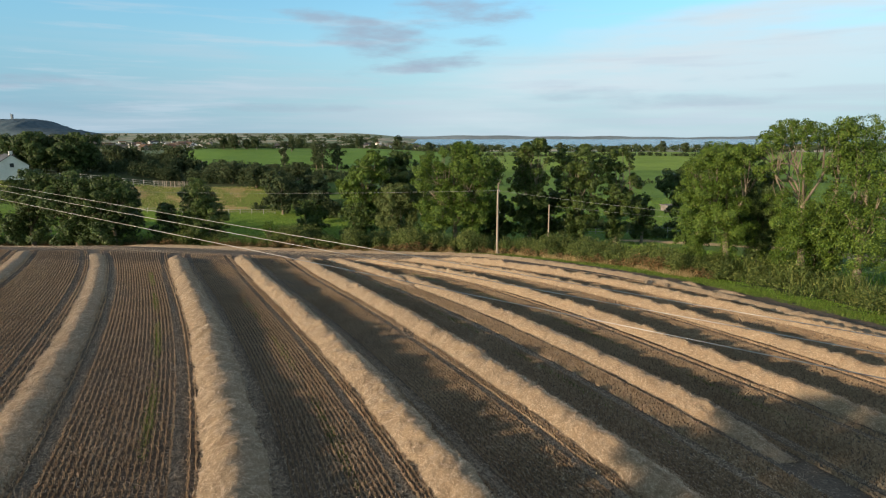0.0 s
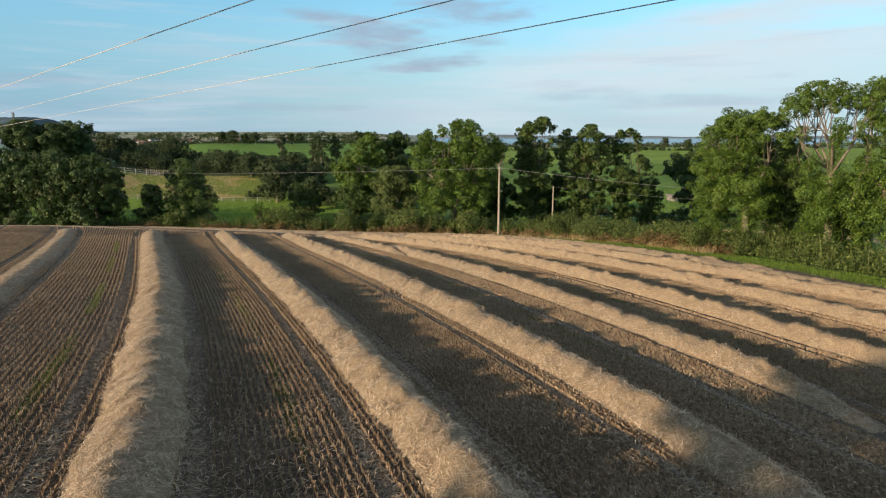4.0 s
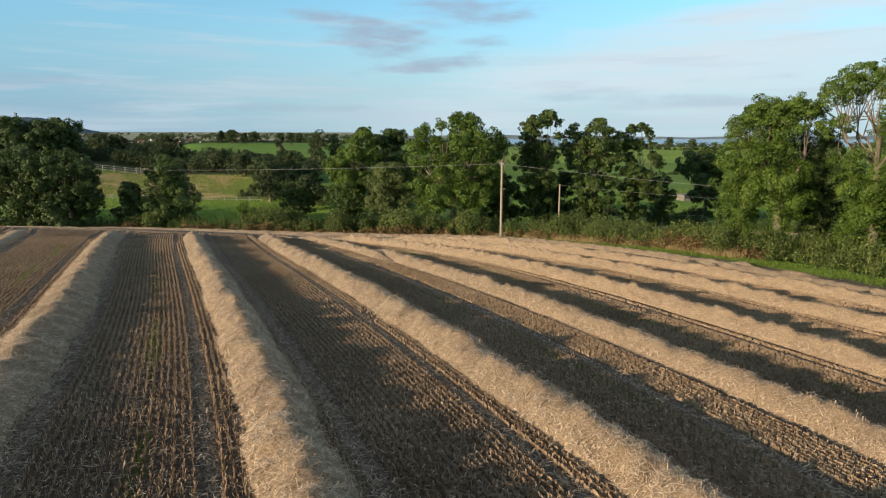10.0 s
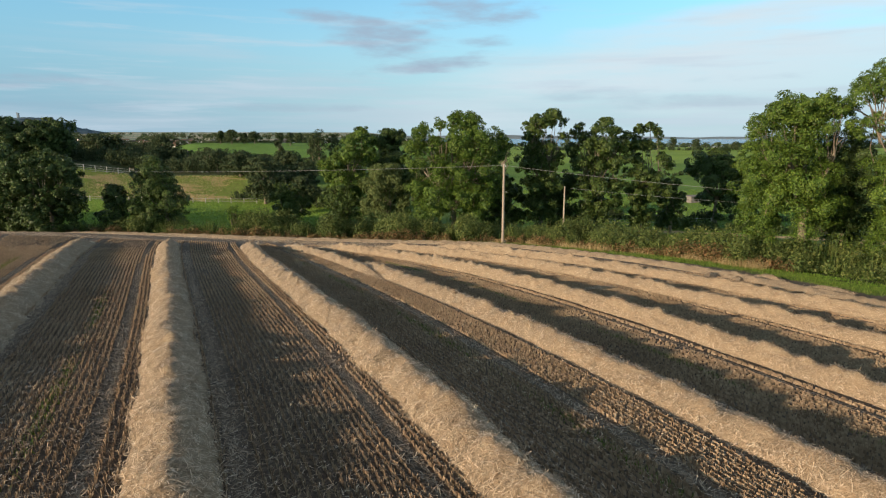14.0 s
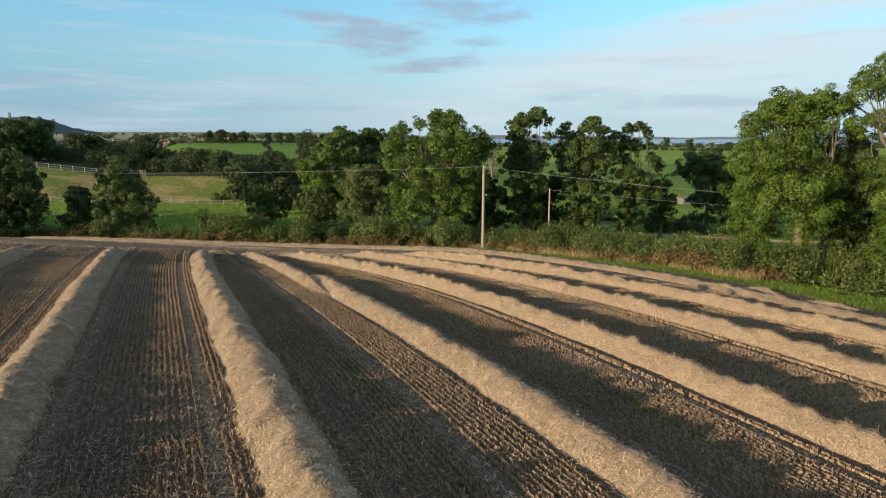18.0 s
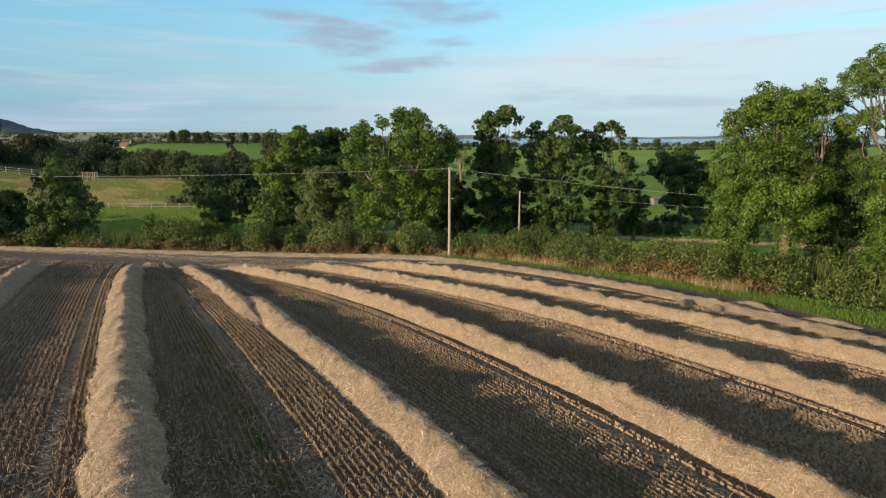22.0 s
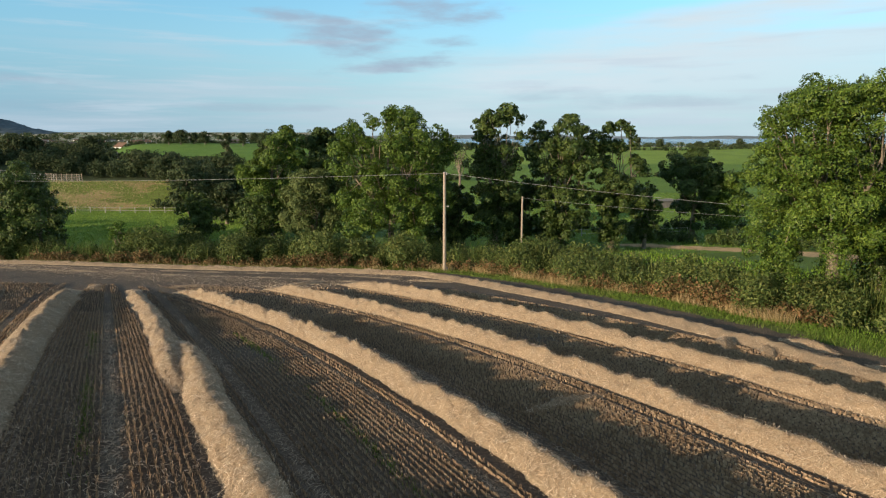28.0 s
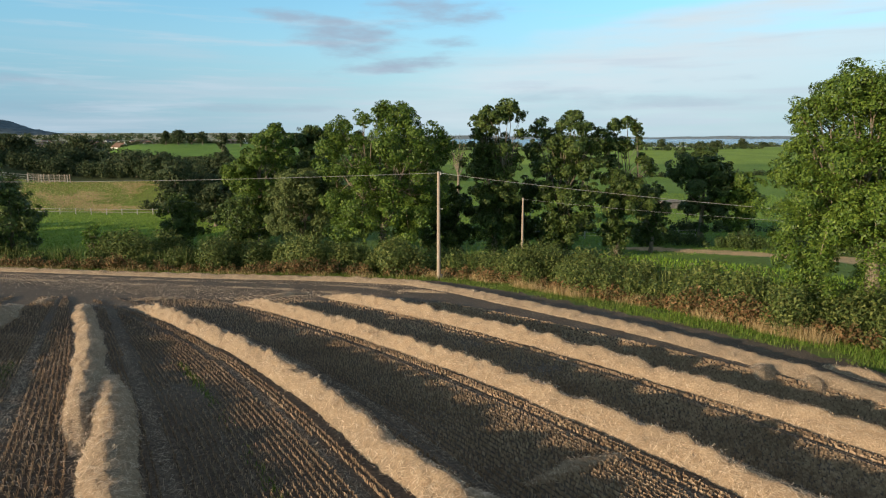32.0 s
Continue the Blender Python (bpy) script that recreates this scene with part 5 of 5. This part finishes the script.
house(-113.0, 168, 41, 7.4, 11, 3.0, 2.7, M_PLASTER, M_SLATE, "white rendered farmhouse with a dark slate roof", z=4.2)
house(-122.0, 174, 100, 6.5, 12, 3.0, 2.5, M_PLASTER, M_SLATE, "white rendered farm building with a dark roof", z=4.2)


def rail_fence(points, high, rails, label, gap=2.6, mat=None, name="rail_fence"):
    P = np.array(points, float)
    s = np.concatenate([[0], np.cumsum(np.hypot(*np.diff(P, axis=0).T))])
    v = np.arange(0, s[-1], gap)
    c = [(np.interp(q, s, P[:, 0]), np.interp(q, s, P[:, 1])) for q in v]
    ob = thing(name, (c[0][0], c[0][1], landz(*c[0])), label, "fence")
    o = Vector(ob.matrix_basis.translation)
    post = None
    for x, y in c:
        p = Vector((x, y, landz(x, y))) - o
        bm = bmesh.new()
        if post is None:
            post = bpy.data.meshes.new("post")
            box(bm, -0.055, 0.055, -0.055, 0.055, -0.3, high + 0.1, 0.015)
            bm.to_mesh(post)
            post.materials.append(mat or M_RAIL)
        bm.free()
        q = new("post", post)
        q.parent, q.location = ob, p
    for k in range(rails):
        h = high * (k + 1) / rails - 0.06
        pts = [Vector((x, y, landz(x, y) + h)) - o for x, y in c]
        part("rail", join_tubes("rail", [tube(pts, [0.035] * len(pts), 4)], mat or M_RAIL), None, ob)
    return ob


rail_fence([(-106, 169), (-90, 170.5), (-76, 173), (-68, 174)], 1.5, 3, "pale timber post and rail fence round a yard")
rail_fence([(-78, 173.5), (-68, 172.0)], 1.7, 4, "weathered timber cattle pen rails", 1.2, M_POLE)
rail_fence([(-80, 144), (-62, 145), (-44, 145.5), (-38, 146)], 1.0, 2, "white painted rail fence along the paddock")
rail_fence([(20, 121), (34, 120), (47, 124)], 1.0, 2, "white painted rail fence in the meadow", 3.0)

# lone small posts and poles in the middle distance
for x, y, h in ((-82, 220, 5.0), (-92, 222, 4.2), (-66, 196, 4.2)):
    ob = thing("utility_pole", (x, y, landz(x, y)), "small far wooden pole among trees", "utility pole")
    part("post", round_post(bmesh.new(), h + 0.3, 0.16, 0.12, z=-0.3), M_POLE, ob)

# stone ruin and trough by the meadow trees
shed = thing("stone_shelter", (59, 165, landz(59, 165)), "low grey stone shelter with a sagging roof in the meadow", "shed", turn=20)
part("wall", box(bmesh.new(), -2.2, 2.2, -1.5, 1.5, -0.4, 1.3, 0.08), M_STONE, shed)
bm = bmesh.new()
box(bm, -2.5, 2.5, -1.8, 1.8, 1.3, 1.5, 0.04)
for v in bm.verts:
    v.co.z += 1.1 * max(0, 1 - abs(v.co.x) / 2.5)
part("roof", bm, M_STONE, shed)


def far_tree(x, y, top, R, seed, n, leaf, label="far hedgerow tree in leaf", name="tree", low=0.12):
    return tree(x, y, top, R, seed, M_FARTREE, n, leaf, low, label, 0.3, 22, name, group="far trees", forks=5)


r0 = random.Random(4)
# wood behind the yard and trees of the middle distance
for k in range(17):
    x = -142 + k * 5.4 + r0.uniform(-2, 2)
    y = 222 + r0.uniform(-8, 14)
    far_tree(x, y, landz(x, y) + r0.uniform(5.5, 8.5) * (1.0 if x < -90 else 0.62), r0.uniform(3.6, 5.4), 100 + k, 3200, 0.6)
for k, (x, y, t, R) in enumerate([(-36.4, 145, 5.8, 4.8), (-42, 160, 6.4, 4.5), (-50, 172, 6.8, 4.6), (-62, 190, 7.4, 5.5), (-54, 186, 7.0, 4.5), (-30, 150, 4.6, 3.6), (-26, 132, 3.4, 3.2), (-45, 200, 6.6, 5.0), (-70, 205, 7.4, 5), (-33, 165, 5, 4), (-18, 135, 3.6, 3.4), (-12, 140, 4.2, 3.8), (-5, 150, 5.5, 4.4)]):
    far_tree(x, y, t, R, 130 + k, 6000, 0.42, "rounded dark green tree in the hollow", low=0.05)
for k, (x, y, t, R) in enumerate([(-138, 430, 14.6, 5.0), (-146, 432, 14, 4.4), (-131, 433, 12.5, 3.6), (-123.4, 430, 13.8, 3.8), (-76, 310, 12, 3.0), (-56, 300, 13.6, 5.0), (-50, 305, 11.5, 4.4), (-60, 306, 10.5, 3.6), (-98, 420, 12.8, 3.0)]):
    far_tree(x, y, t, R, 150 + k, 3600, 0.55, "lone tree on the hill pasture")
for k in range(26):
    x = -230 + k * 25 + r0.uniform(-9, 9)
    y = 500 + r0.uniform(-30, 90) + (60 if x > 0 else 0)
    far_tree(x, y, landz(x, y) + r0.uniform(7, 12), r0.uniform(4, 7), 170 + k, 1500, 1.0)


def far_hedge(points, high, seed, n, leaf=0.5):
    hedge(points, high * 1.1, high, seed, M_FARTREE, n, leaf, "dark field hedge across the pasture", ragged=0.25)


far_hedge([(-190, 442), (-60, 452), (10, 440)], 2.2, 201, 6000, 0.7)
far_hedge([(-75, 318), (-30, 300), (0, 292)], 2.4, 202, 5000, 0.6)
far_hedge([(-60, 230), (-20, 240), (20, 225)], 2.6, 203, 6000, 0.6)
hedge([(-90, 224), (-70, 220), (-44, 212)], 12.0, 3.6, 214, M_FARTREE, 24000, 0.42, "low dark wood behind the yard", "copse", 0.3, "copse", bush=16)
hedge([(-160, 238), (-120, 230), (-88, 224)], 16.0, 5.2, 210, M_FARTREE, 40000, 0.5, "dark mixed wood behind the yard", "copse", 0.3, "copse", bush=16)
hedge([(-118, 196), (-95, 198), (-76, 196), (-58, 188), (-46, 178)], 9.0, 4.6, 211, M_FARTREE, 36000, 0.42, "dark trees and scrub behind the cattle pen", "copse", 0.3, "copse", bush=12)
hedge([(-44, 176), (-38, 160), (-31, 148), (-24, 138)], 6.0, 4.0, 212, M_FARTREE, 26000, 0.34, "dark scrub in the hollow", "scrub", 0.3, "scrub")
hedge([(33, 115.5), (44, 110.5), (52, 103), (60, 92)], 2.2, 2.2, 213, M_DARKLEAF, 26000, 0.22, "dark low hedge beyond the dry strip", "hedge", 0.25)
far_hedge([(20, 128), (40, 131), (70, 128)], 1.6, 204, 7000, 0.35)
far_hedge([(-44, 150), (-36, 175), (-30, 215)], 2.2, 205, 6000, 0.45)
far_hedge([(10, 365), (90, 362), (190, 370)], 2.2, 206, 5000, 0.8)
far_hedge([(60, 230), (110, 240), (170, 232)], 1.6, 207, 4000, 0.6)

# houses behind the hill's crest
house(-128, 522, 70, 8, 15, 3.2, 3, M_PLASTER, M_SLATE, "white bungalow behind the hilltop trees", group="far houses", windows=False)
house(-212, 520, 50, 8, 14, 3.5, 3, M_PLASTER, M_TILE, "white house among far trees", group="far houses", windows=False)
# the town and scattered far houses
for k in range(92):
    D = r0.uniform(850, 1500)
    b = r0.uniform(-0.6, -0.38) if k < 62 else r0.uniform(-0.5, 0.02)
    x, y = D * b, D
    house(x, y, r0.uniform(0, 180), r0.uniform(7, 11), r0.uniform(9, 20), r0.uniform(3, 5.5), r0.uniform(2, 3.5), M_PLASTER if r0.random() < 0.6 else M_STONE, M_TILE if r0.random() < 0.5 else M_SLATE, "far house on the edge of the town", windows=False, chimney=False, group="far houses")


def far_wood(n, ylo, yhi, blo, bhi, high, seed, label):
    r = np.random.default_rng(seed)
    D = r.uniform(ylo, yhi, n)
    b = r.uniform(blo, bhi, n)
    x, y = D * b, D
    z = land(x, y)
    per = 60
    w = np.repeat(np.arange(n), per)
    d = r.normal(0, 1, (n * per, 3))
    d /= np.linalg.norm(d, axis=1)[:, None]
    R = high * r.uniform(0.5, 1.0, n)
    p = np.stack([x, y, z + R * 0.6], -1)[w] + d * (R[w] * r.random(n * per) ** 0.4)[:, None] * np.array([1.3, 1.0, 0.7])
    ob = thing("far_woods", (0, 0, 0), label, "woods", kind="stuff")
    part("foliage", leaf_mesh("foliage", p, d, high * 0.35, M_FARTREE, r, 0.7), None, ob)


far_wood(420, 620, 1450, -0.75, 0.1, 7, 301, "dark hedges and copses round the far town")
far_wood(240, 700, 1350, 0.1, 0.8, 7, 302, "dark hedges and copses towards the shore")
far_wood(300, 1500, 3200, -0.8, -0.1, 12, 303, "far hedges and woods on the plain")

tower = thing("tower", (-2385, 3620, 100), "square stone tower on top of the far hill", "tower")
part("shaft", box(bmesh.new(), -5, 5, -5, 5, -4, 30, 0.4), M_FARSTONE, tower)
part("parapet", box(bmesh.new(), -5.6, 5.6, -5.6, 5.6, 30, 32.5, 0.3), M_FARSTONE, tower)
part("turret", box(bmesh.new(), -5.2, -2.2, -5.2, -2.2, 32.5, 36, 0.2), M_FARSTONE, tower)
